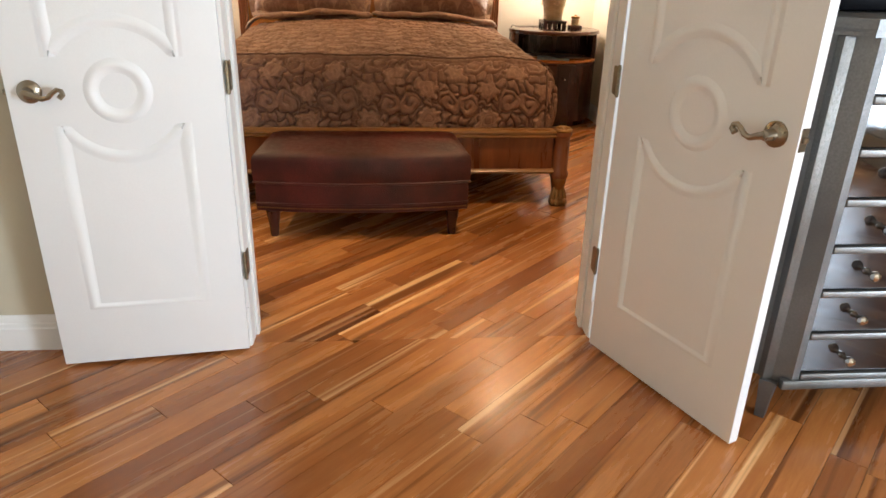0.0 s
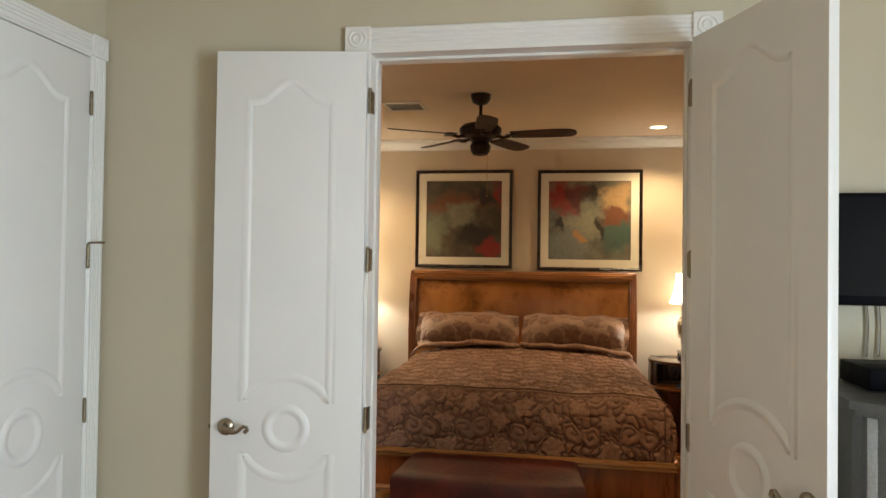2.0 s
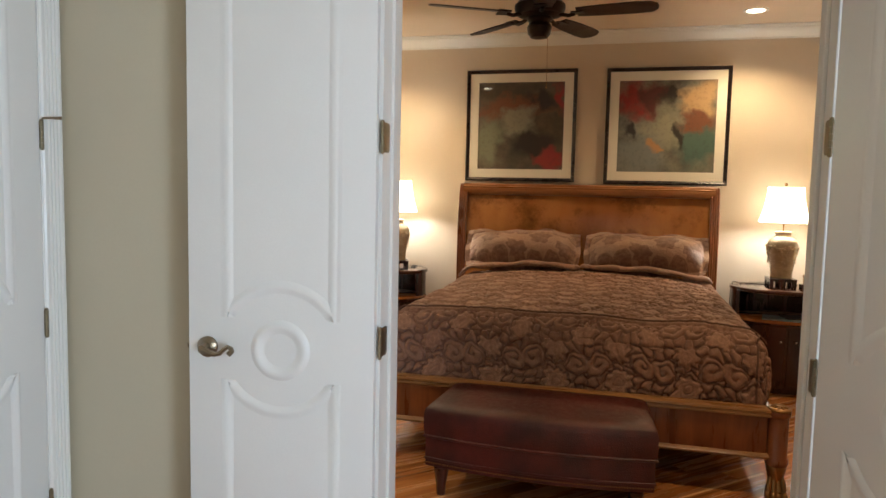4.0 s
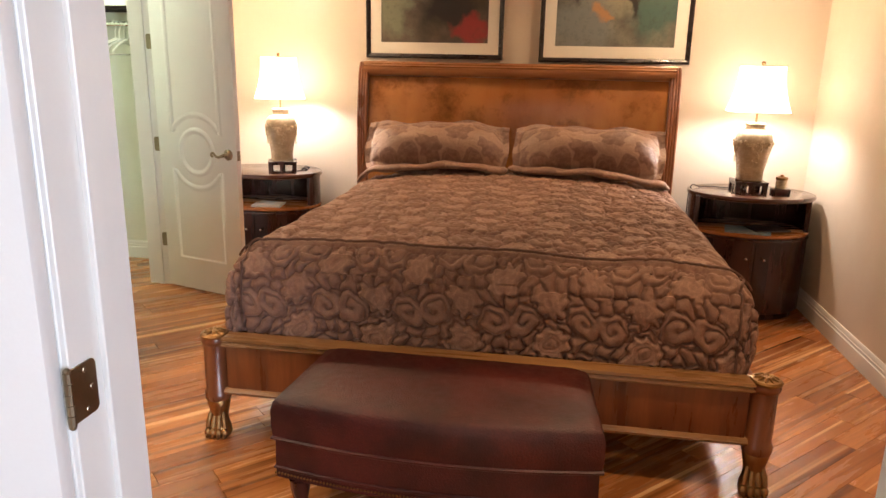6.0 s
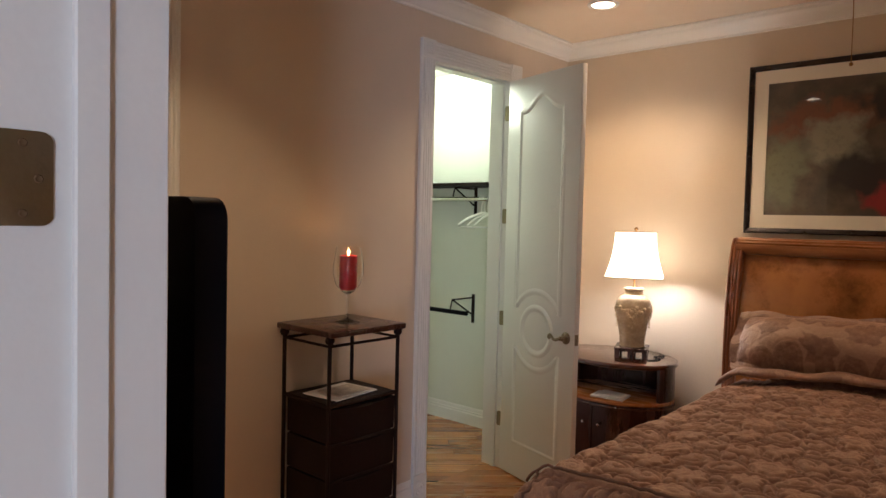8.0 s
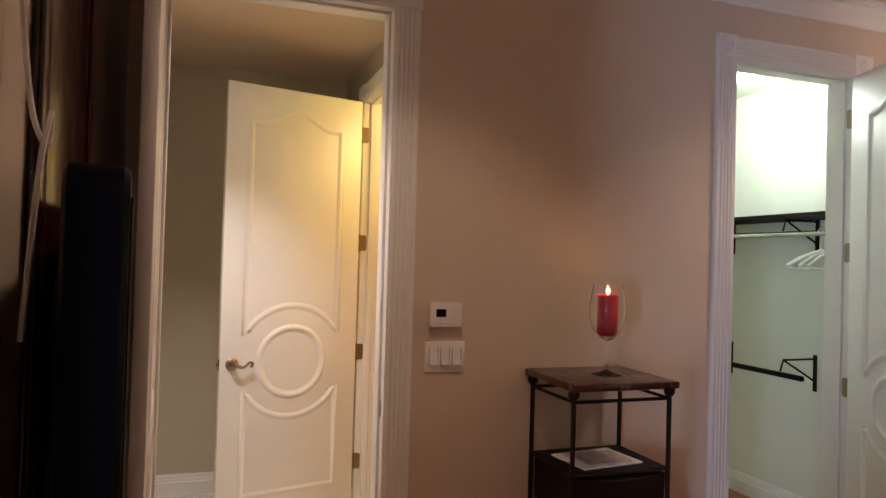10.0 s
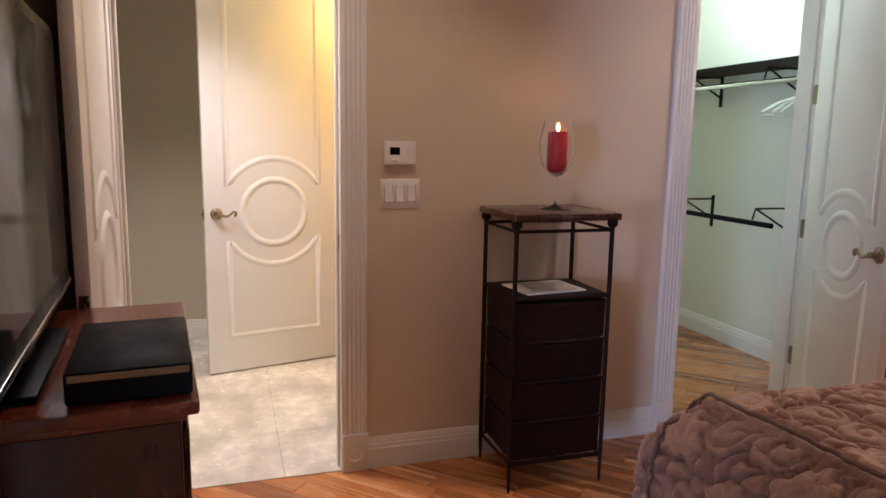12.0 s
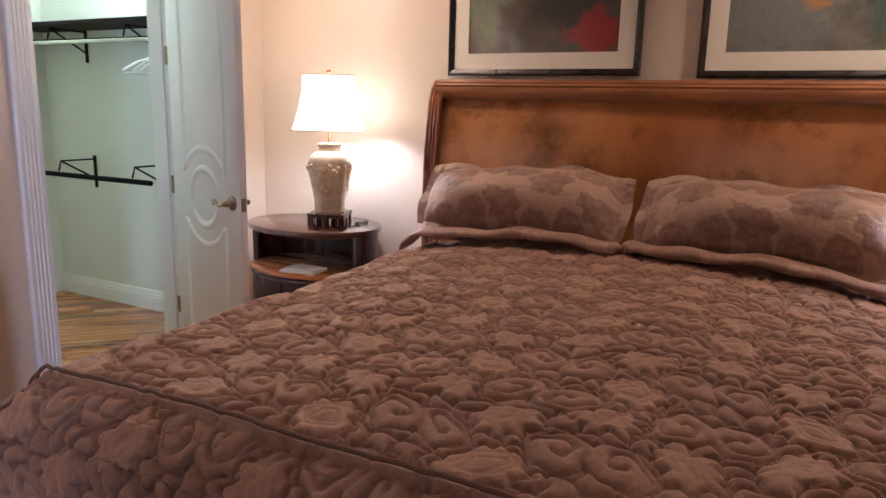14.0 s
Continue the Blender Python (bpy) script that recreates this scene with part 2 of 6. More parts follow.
def shade_material():
    m, nt, b = nodes_of("lit_fabric_lampshade")
    v = coords(nt)
    nt.links.new(mix(nt, noise_fac(nt, v, 160, 2), (0.86, 0.80, 0.68), (0.92, 0.88, 0.78)), b.inputs["Base Color"])
    b.inputs["Roughness"].default_value = 0.8
    b.inputs["Emission Color"].default_value = (1, 0.90, 0.73, 1)
    b.inputs["Emission Strength"].default_value = 3.2
    tr = node(nt, "ShaderNodeBsdfTranslucent", ins={"Color": (0.9, 0.82, 0.66, 1)})
    ms = node(nt, "ShaderNodeMixShader", ins={0: 0.5, 1: b.outputs[0], 2: tr.outputs[0]})
    nt.links.new(ms.outputs[0], nt.nodes["Material Output"].inputs[0])
    return m


M_SHADE = shade_material()


def quilt_material(name, ground, motif_shade, rough=0.7):
    """Woven jacquard: the stored weight picks between two threads; on the quilt it also paints shade into the grooves.
    """
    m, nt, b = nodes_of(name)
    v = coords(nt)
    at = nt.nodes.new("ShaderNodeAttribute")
    at.attribute_name = "motif_shade"
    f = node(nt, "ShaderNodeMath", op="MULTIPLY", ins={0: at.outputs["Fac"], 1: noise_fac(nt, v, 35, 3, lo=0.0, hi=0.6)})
    c = mix(nt, f.outputs[0], ground, motif_shade)
    c = mix(nt, noise_fac(nt, v, 260, 2), c, mix(nt, 0.3, c, (0.05, 0.02, 0.012)))
    c = mix(nt, noise_fac(nt, v, 1.7), c, mix(nt, 0.16, c, (0.30, 0.15, 0.10)))
    nt.links.new(c, b.inputs["Base Color"])
    b.inputs["Roughness"].default_value = rough
    b.inputs["Sheen Weight"].default_value = 0.35
    b.inputs["Sheen Roughness"].default_value = 0.4
    b.inputs["Sheen Tint"].default_value = (0.9, 0.6, 0.45, 1)
    h1, h2 = noise_fac(nt, v, 420, 2, lo=0.2, hi=0.8), noise_fac(nt, v, 38, 4, 0.6, lo=0.3, hi=0.7)
    hs = node(nt, "ShaderNodeMath", op="MULTIPLY_ADD", ins={0: h2, 1: 2.2, 2: h1})
    bump(nt, b, hs.outputs[0], 0.4, 0.002)
    return m


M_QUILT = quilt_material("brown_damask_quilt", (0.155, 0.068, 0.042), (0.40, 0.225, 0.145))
M_PIPING = paint("brown_corded_piping", (0.13, 0.062, 0.04), 0.8, 0.2, relief=0.4)
M_PILLOW = quilt_material("brown_damask_pillow", (0.43, 0.27, 0.19), (0.185, 0.092, 0.063), 0.42)


def painting(name, ground, blobs, seed):
    """Abstract canvas: soft, noise-edged fields of colour in the canvas's own x and z."""
    m, nt, b = nodes_of(name)
    tc = nt.nodes.new("ShaderNodeTexCoord")
    off = node(nt, "ShaderNodeVectorMath", op="ADD", ins={0: tc.outputs["Object"], 1: (seed, seed * 2.0, seed)})
    n1 = node(nt, "ShaderNodeTexNoise", ins={"Vector": off.outputs[0], "Scale": 7.0, "Detail": 6.0})
    sub = node(nt, "ShaderNodeVectorMath", op="SUBTRACT", ins={0: n1.outputs["Color"], 1: (0.5, 0.5, 0.5)})
    sc = node(nt, "ShaderNodeVectorMath", op="SCALE", ins={0: sub.outputs[0], "Scale": 0.34})
    pos = node(nt, "ShaderNodeVectorMath", op="ADD", ins={0: tc.outputs["Object"], 1: sc.outputs[0]}).outputs[0]
    col = mix(nt, noise_fac(nt, off.outputs[0], 6, 5), tuple(g * 0.6 for g in ground), tuple(g * 1.35 for g in ground))
    for (cx, cz, rx, rz, c) in blobs:
        d = node(nt, "ShaderNodeVectorMath", op="SUBTRACT", ins={0: pos, 1: (cx, 0, cz)})
        s = node(nt, "ShaderNodeVectorMath", op="MULTIPLY", ins={0: d.outputs[0], 1: (1 / rx, 0, 1 / rz)})
        ln = node(nt, "ShaderNodeVectorMath", op="LENGTH", ins={0: s.outputs[0]})
        mr = node(nt, "ShaderNodeMapRange", ins={"Value": ln.outputs["Value"], "From Min": 1.15, "From Max": 0.55})
        col = mix(nt, mr.outputs[0], col, c)
    col = mix(nt, noise_fac(nt, off.outputs[0], 40, 4, lo=0.5, hi=0.8), col, mix(nt, 0.35, col, (0.03, 0.02, 0.015)))
    nt.links.new(col, b.inputs["Base Color"])
    b.inputs["Roughness"].default_value = 0.5
    b.inputs["Coat Weight"].default_value = 1.0
    b.inputs["Coat Roughness"].default_value = 0.03
    return m


OLIVE, DARK, RED, ORANGE, PALE, TEAL, CREAM, GREY = (0.11, 0.095, 0.055), (0.02, 0.014, 0.012), (0.27, 0.02, 0.022), (0.17, 0.06, 0.028), (0.24, 0.23, 0.16), (0.06, 0.11, 0.09), (0.42, 0.27, 0.13), (0.17, 0.18, 0.16)
M_ART1 = painting("abstract_canvas_olive", (0.085, 0.065, 0.042), [
    (-0.02, 0.16, 0.36, 0.09, ORANGE), (-0.28, 0.12, 0.12, 0.08, ORANGE), (0.18, 0.20, 0.13, 0.10, DARK), (-0.02, 0.02, 0.18, 0.13, PALE), (-0.27, -0.12, 0.13, 0.22, (0.17, 0.18, 0.11)),
    (0.10, -0.16, 0.22, 0.16, DARK), (0.25, -0.30, 0.13, 0.09, RED), (0.33, 0.24, 0.05, 0.14, RED)], 3.1)
M_ART2 = painting("abstract_canvas_teal", (0.16, 0.15, 0.115), [
    (0.25, -0.16, 0.17, 0.22, TEAL), (-0.22, -0.24, 0.22, 0.17, GREY), (-0.24, 0.22, 0.16, 0.18, RED), (-0.10, 0.24, 0.10, 0.15, (0.10, 0.02, 0.02)), (0.02, 0.27, 0.10, 0.13, DARK),
    (0.24, 0.22, 0.17, 0.15, CREAM), (0.24, 0.04, 0.15, 0.09, ORANGE), (-0.02, -0.02, 0.16, 0.15, PALE), (-0.28, -0.02, 0.08, 0.07, DARK), (0.12, -0.08, 0.05, 0.11, DARK), (-0.07, -0.20, 0.09, 0.05, (0.40, 0.20, 0.07))], 7.7)


# ---- building helpers ----
def box(bm, x0, x1, y0, y1, z0, z1, bevel=0.0, seg=2):
    vs = [bm.verts.new(p) for p in ((x0, y0, z0), (x1, y0, z0), (x1, y1, z0), (x0, y1, z0), (x0, y0, z1), (x1, y0, z1), (x1, y1, z1), (x0, y1, z1))]
    fs = [bm.faces.new([vs[i] for i in f]) for f in ((3, 2, 1, 0), (4, 5, 6, 7), (0, 1, 5, 4), (1, 2, 6, 5), (2, 3, 7, 6), (3, 0, 4, 7))]
    if bevel:
        es = {e for f in fs for e in f.edges}
        bmesh.ops.bevel(bm, geom=list(es), offset=bevel, segments=seg, profile=0.5, affect="EDGES")
    return bm


def ring(bm, pts):
    return [bm.verts.new(p) for p in pts]


def bridge(bm, a, b, closed=True):
    n = len(a)
    for i in range(n if closed else n - 1):
        j = (i + 1) % n
        bm.faces.new((a[i], a[j], b[j], b[i]))


def lathe(bm, prof, c=(0, 0, 0), seg=24, sx=1.0, sy=1.0, square=1.0):
    """Turns the profile of (radius, z) round the upright axis at c. square above 1 flattens the plan towards a rounded square."""
    rings = []
    for r, z in prof:
        pts = []
        for i in range(seg):
            a = 2 * math.pi * i / seg
            ca, sa = math.cos(a), math.sin(a)
            k = 1.0 if square <= 1 else (abs(ca) ** (2 * square) + abs(sa) ** (2 * square)) ** (-1 / (2 * square))
            pts.append((c[0] + r * sx * ca * k, c[1] + r * sy * sa * k, c[2] + z))
        rings.append(ring(bm, pts))
    for a, b in zip(rings, rings[1:]):
        bridge(bm, a, b)
    bm.faces.new(list(reversed(rings[0])))
    bm.faces.new(rings[-1])
    return bm


def tube(bm, pts, r, seg=8, ends=None):
    """A round bar along the points; r may be a list."""
    pts = [Vector(p) for p in pts]
    rings, up = [], None
    for i, p in enumerate(pts):
        d = (pts[min(i + 1, len(pts) - 1)] - pts[max(i - 1, 0)]).normalized()
        if up is None:
            up = Vector((0, 0, 1)) if abs(d.z) < 0.9 else Vector((1, 0, 0))
        s = d.cross(up).normalized()
        up = s.cross(d).normalized()
        rad = r[i] if isinstance(r, (list, tuple)) else r
        rings.append(ring(bm, [p + (s * math.cos(2 * math.pi * k / seg) + up * math.sin(2 * math.pi * k / seg)) * rad for k in range(seg)]))
    for a, b in zip(rings, rings[1:]):
        bridge(bm, a, b)
    bm.faces.new(list(reversed(rings[0])))
    bm.faces.new(rings[-1])
    return bm


def extrude(bm, prof, a, b, u, v):
    """Runs the closed profile of (u, v) from a to b."""
    a, b, u, v = Vector(a), Vector(b), Vector(u), Vector(v)
    r0 = ring(bm, [a + u * p + v * q for p, q in prof])
    r1 = ring(bm, [b + u * p + v * q for p, q in prof])
    bridge(bm, r0, r1)
    bm.faces.new(list(reversed(r0)))
    bm.faces.new(r1)
    return bm


def ball(bm, c, r, seg=12, sz=1.0):
    prof = [(max(1e-4, r * math.sin(math.pi * i / 8)), -r * sz * math.cos(math.pi * i / 8)) for i in range(9)]
    return lathe(bm, prof, c, seg)


def mesh_of(name, bm, smooth=True, angle=35):
    bmesh.ops.recalc_face_normals(bm, faces=bm.faces)
    me = bpy.data.meshes.new(name)
    bm.to_mesh(me)
    bm.free()
    if smooth:
        me.polygons.foreach_set("use_smooth", [True] * len(me.polygons))
        me.set_sharp_from_angle(angle=radians(angle))
    return me


def part(name, bm, material, parent, label="", smooth=True, angle=35):
    ob = new(name, mesh_of(name, bm, smooth, angle))
    ob.data.materials.append(material)
    ob.parent = parent
    if label:
        tagged(ob, label)
    return ob


def thing(name, label, category, m=None, group="", kind=""):
    ob = new(name)
    ob.empty_display_size = 0.1
    if m is not None:
        ob.matrix_basis = m
    return tagged(ob, label, category, group, kind)


def solid(name, bm, material, label, category, kind="structure", group="", smooth=True):
    ob = new(name, mesh_of(name, bm, smooth))
    ob.data.materials.append(material)
    return tagged(ob, label, category, group, kind)


B = bmesh.new

# ---- walls, ceilings ----
T = 0.004


def wall(name, boxes, material, label):
    bm = B()
    for bx in boxes:
        box(bm, *bx)
    return solid(name, bm, material, label, "wall", smooth=False)


def two_faced(name, boxes, material, other, axis, label):
    """A wall with another paint on the faces that look along +axis (0: x, 1: y) or -axis when axis is negative-coded as 10, 11."""
    ob = wall(name, boxes, material, label)
    ob.data.materials.append(other)
    for p in ob.data.polygons:
        n = p.normal
        if (axis == 0 and n.x > 0.5) or (axis == 1 and n.y > 0.5) or (axis == 10 and n.x < -0.5) or (axis == 11 and n.y < -0.5):
            p.material_index = 1
    return ob


two_faced("wall_doors", [(LEFT_X2, OPEN_X0 - 0.02, HALL_Y, ROOM_Y, 0, 3.2), (OPEN_X1 + 0.02, 4.12, HALL_Y, ROOM_Y, 0, 3.2),
                         (OPEN_X0 - 0.02, OPEN_X1 + 0.02, HALL_Y, ROOM_Y, OPEN_H + 0.02, 3.2)], M_HALLWALL, M_WALL, 1, "painted wall with a wide double doorway")
two_faced("wall_left", [(LEFT_X2, LEFT_X, ROOM_Y, BATH_Y0 - 0.02, 0, 3.2), (LEFT_X2, LEFT_X, BATH_Y1 + 0.02, CLOS_Y0 - 0.02, 0, 3.2), (LEFT_X2, LEFT_X, CLOS_Y1 + 0.02, 4.09, 0, 3.2),
                        (LEFT_X2, LEFT_X, BATH_Y0 - 0.02, BATH_Y1 + 0.02, OPEN_H + 0.02, 3.2), (LEFT_X2, LEFT_X, CLOS_Y0 - 0.02, CLOS_Y1 + 0.02, OPEN_H + 0.02, 3.2)],
          M_WALL, M_CLOSETWALL, 10, "beige bedroom wall with two doorways")
wall("wall_back", [(LEFT_X, 2.47, BACK_Y, 4.09, 0, 3.2)], M_WALL, "beige bedroom wall behind the bed")
wall("wall_right", [(RIGHT_X, 2.47, ROOM_Y, BACK_Y, 0, 3.2)], M_WALL, "beige bedroom side wall")
wall("wall_hall_left", [(-1.33, -1.21, -4.5, -0.84, 0, 3.2), (-1.33, -1.21, -0.13, HALL_Y, 0, 3.2), (-1.33, -1.21, -0.84, -0.13, 2.47, 3.2)], M_HALLWALL, "greenish beige hall wall with a closed door")
wall("wall_hall_right", [(4.0, 4.12, -3.3, HALL_Y, 0, 3.2), (4.0, 4.12, -4.5, -4.4, 0, 3.2), (4.0, 4.12, -4.4, -3.3, 0, 0.2), (4.0, 4.12, -4.4, -3.3, 2.2, 3.2)], M_HALLWALL, "greenish beige hall wall with a window")
wall("wall_hall_back", [(-1.33, 4.12, -4.62, -4.5, 0, 3.2)], M_HALLWALL, "plain greenish beige hall wall")
wall("wall_hall_closet", [(-1.95, -1.85, -1.2, -0.25, 0, 3.2), (-1.85, -1.33, -1.2, -1.1, 0, 3.2)], M_HALLWALL, "plain wall behind the closed hall door")
# vestibule, bathroom and closet beyond the left wall
wall("wall_vestibule_south", [(-4.17, LEFT_X2, -0.25, -0.13, 0, 3.2)], M_HALLWALL, "beige vestibule wall")
wall("wall_vestibule_west", [(-4.17, -4.05, -0.13, 2.25, 0, 3.2)], M_HALLWALL, "beige vestibule end wall")
two_faced("wall_vestibule_north", [(-4.05, -3.46, 1.25, 1.37, 0, 3.2), (-2.62, LEFT_X2, 1.25, 1.37, 0, 3.2), (-3.46, -2.62, 1.25, 1.37, OPEN_H + 0.02, 3.2)], M_HALLWALL, M_YELLOW, 1, "wall between vestibule and yellow bathroom with a doorway")
wall("wall_bathroom", [(-4.05, LEFT_X2, 2.13, 2.25, 0, 3.2)], M_YELLOW, "yellow bathroom wall")
wall("wall_bathroom_side", [(-2.12, LEFT_X2, 1.37, 2.13, 0, 3.2)], M_YELLOW, "yellow bathroom side wall")
wall("wall_closet_back", [(-3.75, LEFT_X2, CLOS_BACK, 4.09, 0, 3.2)], M_CLOSETWALL, "pale closet wall behind the rods")
wall("wall_closet_west", [(-3.87, -3.75, 2.25, 4.09, 0, 3.2)], M_CLOSETWALL, "pale closet end wall")
wall("wall_closet_south", [(-3.75, LEFT_X2, 2.25, 2.3, 0, 3.2)], M_CLOSETWALL, "pale closet wall")
for nm, bx, mt, lb in (("ceiling", (LEFT_X, RIGHT_X, ROOM_Y, BACK_Y, CEIL, CEIL + 0.1), M_CEIL, "warm beige bedroom ceiling"),
                       ("ceiling_hall", (-1.21, 4.0, -4.5, HALL_Y, 3.05, 3.15), M_CEIL, "plain hall ceiling"),
                       ("ceiling_vestibule", (-4.05, LEFT_X2, -0.13, 1.25, 2.72, 2.82), M_CEIL, "plain vestibule ceiling"),
                       ("ceiling_bathroom", (-4.05, -2.12, 1.37, 2.13, 2.72, 2.82), M_CEIL, "plain bathroom ceiling"),
                       ("ceiling_closet", (-3.75, LEFT_X2, 2.3, CLOS_BACK, 2.72, 2.82), M_CLOSETWALL, "pale closet ceiling")):
    b_ = B()
    box(b_, *bx)
    solid(nm, b_, mt, lb, "ceiling", smooth=False)

# ---- trim ----
BASE_P = [(0, 0), (0.016, 0), (0.016, 0.085), (0.012, 0.09), (0.012, 0.104), (0.009, 0.108), (0.009, 0.124), (0.004, 0.135), (0, 0.135)]
CROWN_P = [(0, 0), (0.012, 0), (0.014, 0.012), (0.026, 0.022), (0.036, 0.042), (0.052, 0.06), (0.072, 0.07), (0.078, 0.085), (0.09, 0.09), (0.09, 0.1), (0, 0.1)]


def runs(name, prof, segs, material, label, category):
    """Mouldings: each run is (start, end, way out of the wall, way up)."""
    bm = B()
    for a, b, u in segs:
        extrude(bm, prof, a, b, u, (0, 0, 1))
    return solid(name, bm, material, label, category)


CW = 0.1
runs("baseboard", BASE_P, [((LEFT_X, BATH_Y1 + CW + 0.012, 0), (LEFT_X, CLOS_Y0 - CW - 0.012, 0), (1, 0, 0)), ((LEFT_X, CLOS_Y1 + CW + 0.01, 0), (LEFT_X, BACK_Y, 0), (1, 0, 0)),
                           ((LEFT_X + 0.017, BACK_Y, 0), (RIGHT_X - 0.017, BACK_Y, 0), (0, -1, 0)), ((RIGHT_X, BACK_Y, 0), (RIGHT_X, ROOM_Y, 0), (-1, 0, 0)),
                           ((LEFT_X + 0.1, ROOM_Y, 0), (OPEN_X0 - CW, ROOM_Y, 0), (0, 1, 0)), ((OPEN_X1 + CW, ROOM_Y, 0), (RIGHT_X - 0.017, ROOM_Y, 0), (0, 1, 0))], M_TRIM, "white stepped skirting round the bedroom", "baseboard")
runs("baseboard_hall", BASE_P, [((-1.19, HALL_Y, 0), (OPEN_X0 - CW, HALL_Y, 0), (0, -1, 0)), ((OPEN_X1 + CW, HALL_Y, 0), (4.0, HALL_Y, 0), (0, -1, 0)), ((-1.21, -4.5, 0), (-1.21, -0.94, 0), (1, 0, 0))], M_TRIM, "white stepped skirting in the hall", "baseboard")
runs("baseboard_closet", BASE_P, [((-3.75, CLOS_BACK, 0), (LEFT_X2, CLOS_BACK, 0), (0, -1, 0)), ((-3.75, 2.3, 0), (-3.75, CLOS_BACK - 0.02, 0), (1, 0, 0)), ((LEFT_X2, CLOS_Y1 + 0.02, 0), (LEFT_X2, CLOS_BACK - 0.02, 0), (-1, 0, 0))], M_TRIM, "white stepped skirting in the closet", "baseboard")
runs("baseboard_vestibule", BASE_P, [((-4.05, -0.13, 0), (-4.05, 1.25, 0), (1, 0, 0)), ((-4.03, 1.25, 0), (-3.55, 1.25, 0), (0, -1, 0))], M_TRIM, "white skirting in the vestibule", "baseboard")
runs("crown_moulding", CROWN_P, [((LEFT_X, ROOM_Y, CEIL - 0.1), (LEFT_X, BACK_Y, CEIL - 0.1), (1, 0, 0)), ((LEFT_X, BACK_Y, CEIL - 0.1), (RIGHT_X, BACK_Y, CEIL - 0.1), (0, -1, 0)),
                                 ((RIGHT_X, BACK_Y, CEIL - 0.1), (RIGHT_X, ROOM_Y, CEIL - 0.1), (-1, 0, 0)), ((LEFT_X, ROOM_Y, CEIL - 0.1), (RIGHT_X, ROOM_Y, CEIL - 0.1), (0, 1, 0))], M_TRIM, "white stepped crown moulding under the ceiling", "moulding")


def flute_profile(w, d=0.02, n=4):
    """Half of a casing's section: flat back, fluted front."""
    p = [(0, 0), (0, d * 0.75), (0.006, d)]
    inner, step = 0.014, (w - 0.028) / n
    for i in range(n):
        a = inner + i * step
        p += [(a + 0.002, d), (a + step * 0.3, d - 0.005), (a + step * 0.7, d - 0.005), (a + step - 0.002, d)]
    return p + [(w - 0.006, d), (w, d * 0.75), (w, 0)]


def casing(name, along, across0, across1, height, at, out, label, w=CW, left=True, rosettes=True):
    """Door surround on the wall plane: along is the way across the opening, out the way into the room."""
    al, ou = Vector(along), Vector(out)
    org = Vector(at)
    root = thing(name, label, "door casing", kind="structure")
    prof = flute_profile(w)
    rev = 0.006                                           # the casing stands back from the jamb's edge
    across0, across1, height = across0 - rev, across1 + rev, height + rev
    sides = ((across0 - w, 1), (across1, 1)) if left else ((across1, 1),)
    for s, _ in sides:
        a = org + al * s
        bm = B()
        extrude(bm, prof, a + Vector((0, 0, 0.16)), a + Vector((0, 0, height)), al, ou)
        part("casing_upright", bm, M_TRIM, root)
        for z0, z1, nm in ((0, 0.16, "plinth_block"), (height, height + w + 0.004, "corner_block")):
            bm = B()
            p0, p1 = a - al * 0.004, a + al * (w + 0.004) + ou * 0.026
            lo, hi = [min(p, q) for p, q in zip(p0, p1)], [max(p, q) for p, q in zip(p0, p1)]
            box(bm, lo[0], hi[0], lo[1], hi[1], z0, z1, 0.003, 1)
            blk = part(nm, bm, M_TRIM, root)
            bm = B()
            c = a + al * (w / 2) + ou * 0.026 + Vector((0, 0, (z0 + z1) / 2))
            for r in (0.034, 0.016):
                tube(bm, [c + (al * math.cos(t) + Vector((0, 0, 1)) * math.sin(t)) * r for t in [2 * math.pi * i / 20 for i in range(21)]], 0.005, 6)
            part("rosette", bm, M_TRIM, blk)
    bm = B()
    extrude(bm, prof, org + al * (across0 if left else across0) + Vector((0, 0, height)), org + al * across1 + Vector((0, 0, height)), (0, 0, 1), ou)
    part("casing_head", bm, M_TRIM, root)
    return root


def jamb(name, along, across0, across1, height, at, depth_way, depth, label, stop=0.5):
    """Lining of an opening, with its door stop."""
    al, dw = Vector(along), Vector(depth_way)
    org = Vector(at)
    root = thing(name, label, "door jamb", kind="structure")

    def slab(nm, s0, s1, d0, d1, z0, z1):
        p, q = org + al * s0 + dw * d0, org + al * s1 + dw * d1
        bm = B()
        box(bm, min(p.x, q.x), max(p.x, q.x), min(p.y, q.y), max(p.y, q.y), z0, z1, 0.002, 1)
        return part(nm, bm, M_TRIM, root)
    for s, e in ((across0 - 0.018, across0), (across1, across1 + 0.018)):
        slab("jamb_board", s, e, 0, depth, 0, height)
    slab("head_board", across0 - 0.018, across1 + 0.018, 0, depth, height, height + 0.018)
    d0, d1 = depth * stop, depth * stop + 0.035
    slab("door_stop", across0, across0 + 0.011, d0, d1, 0, height)
    slab("door_stop", across1 - 0.011, across1, d0, d1, 0, height)
    slab("door_stop", across0 + 0.011, across1 - 0.011, d0, d1, height - 0.011, height)
    return root


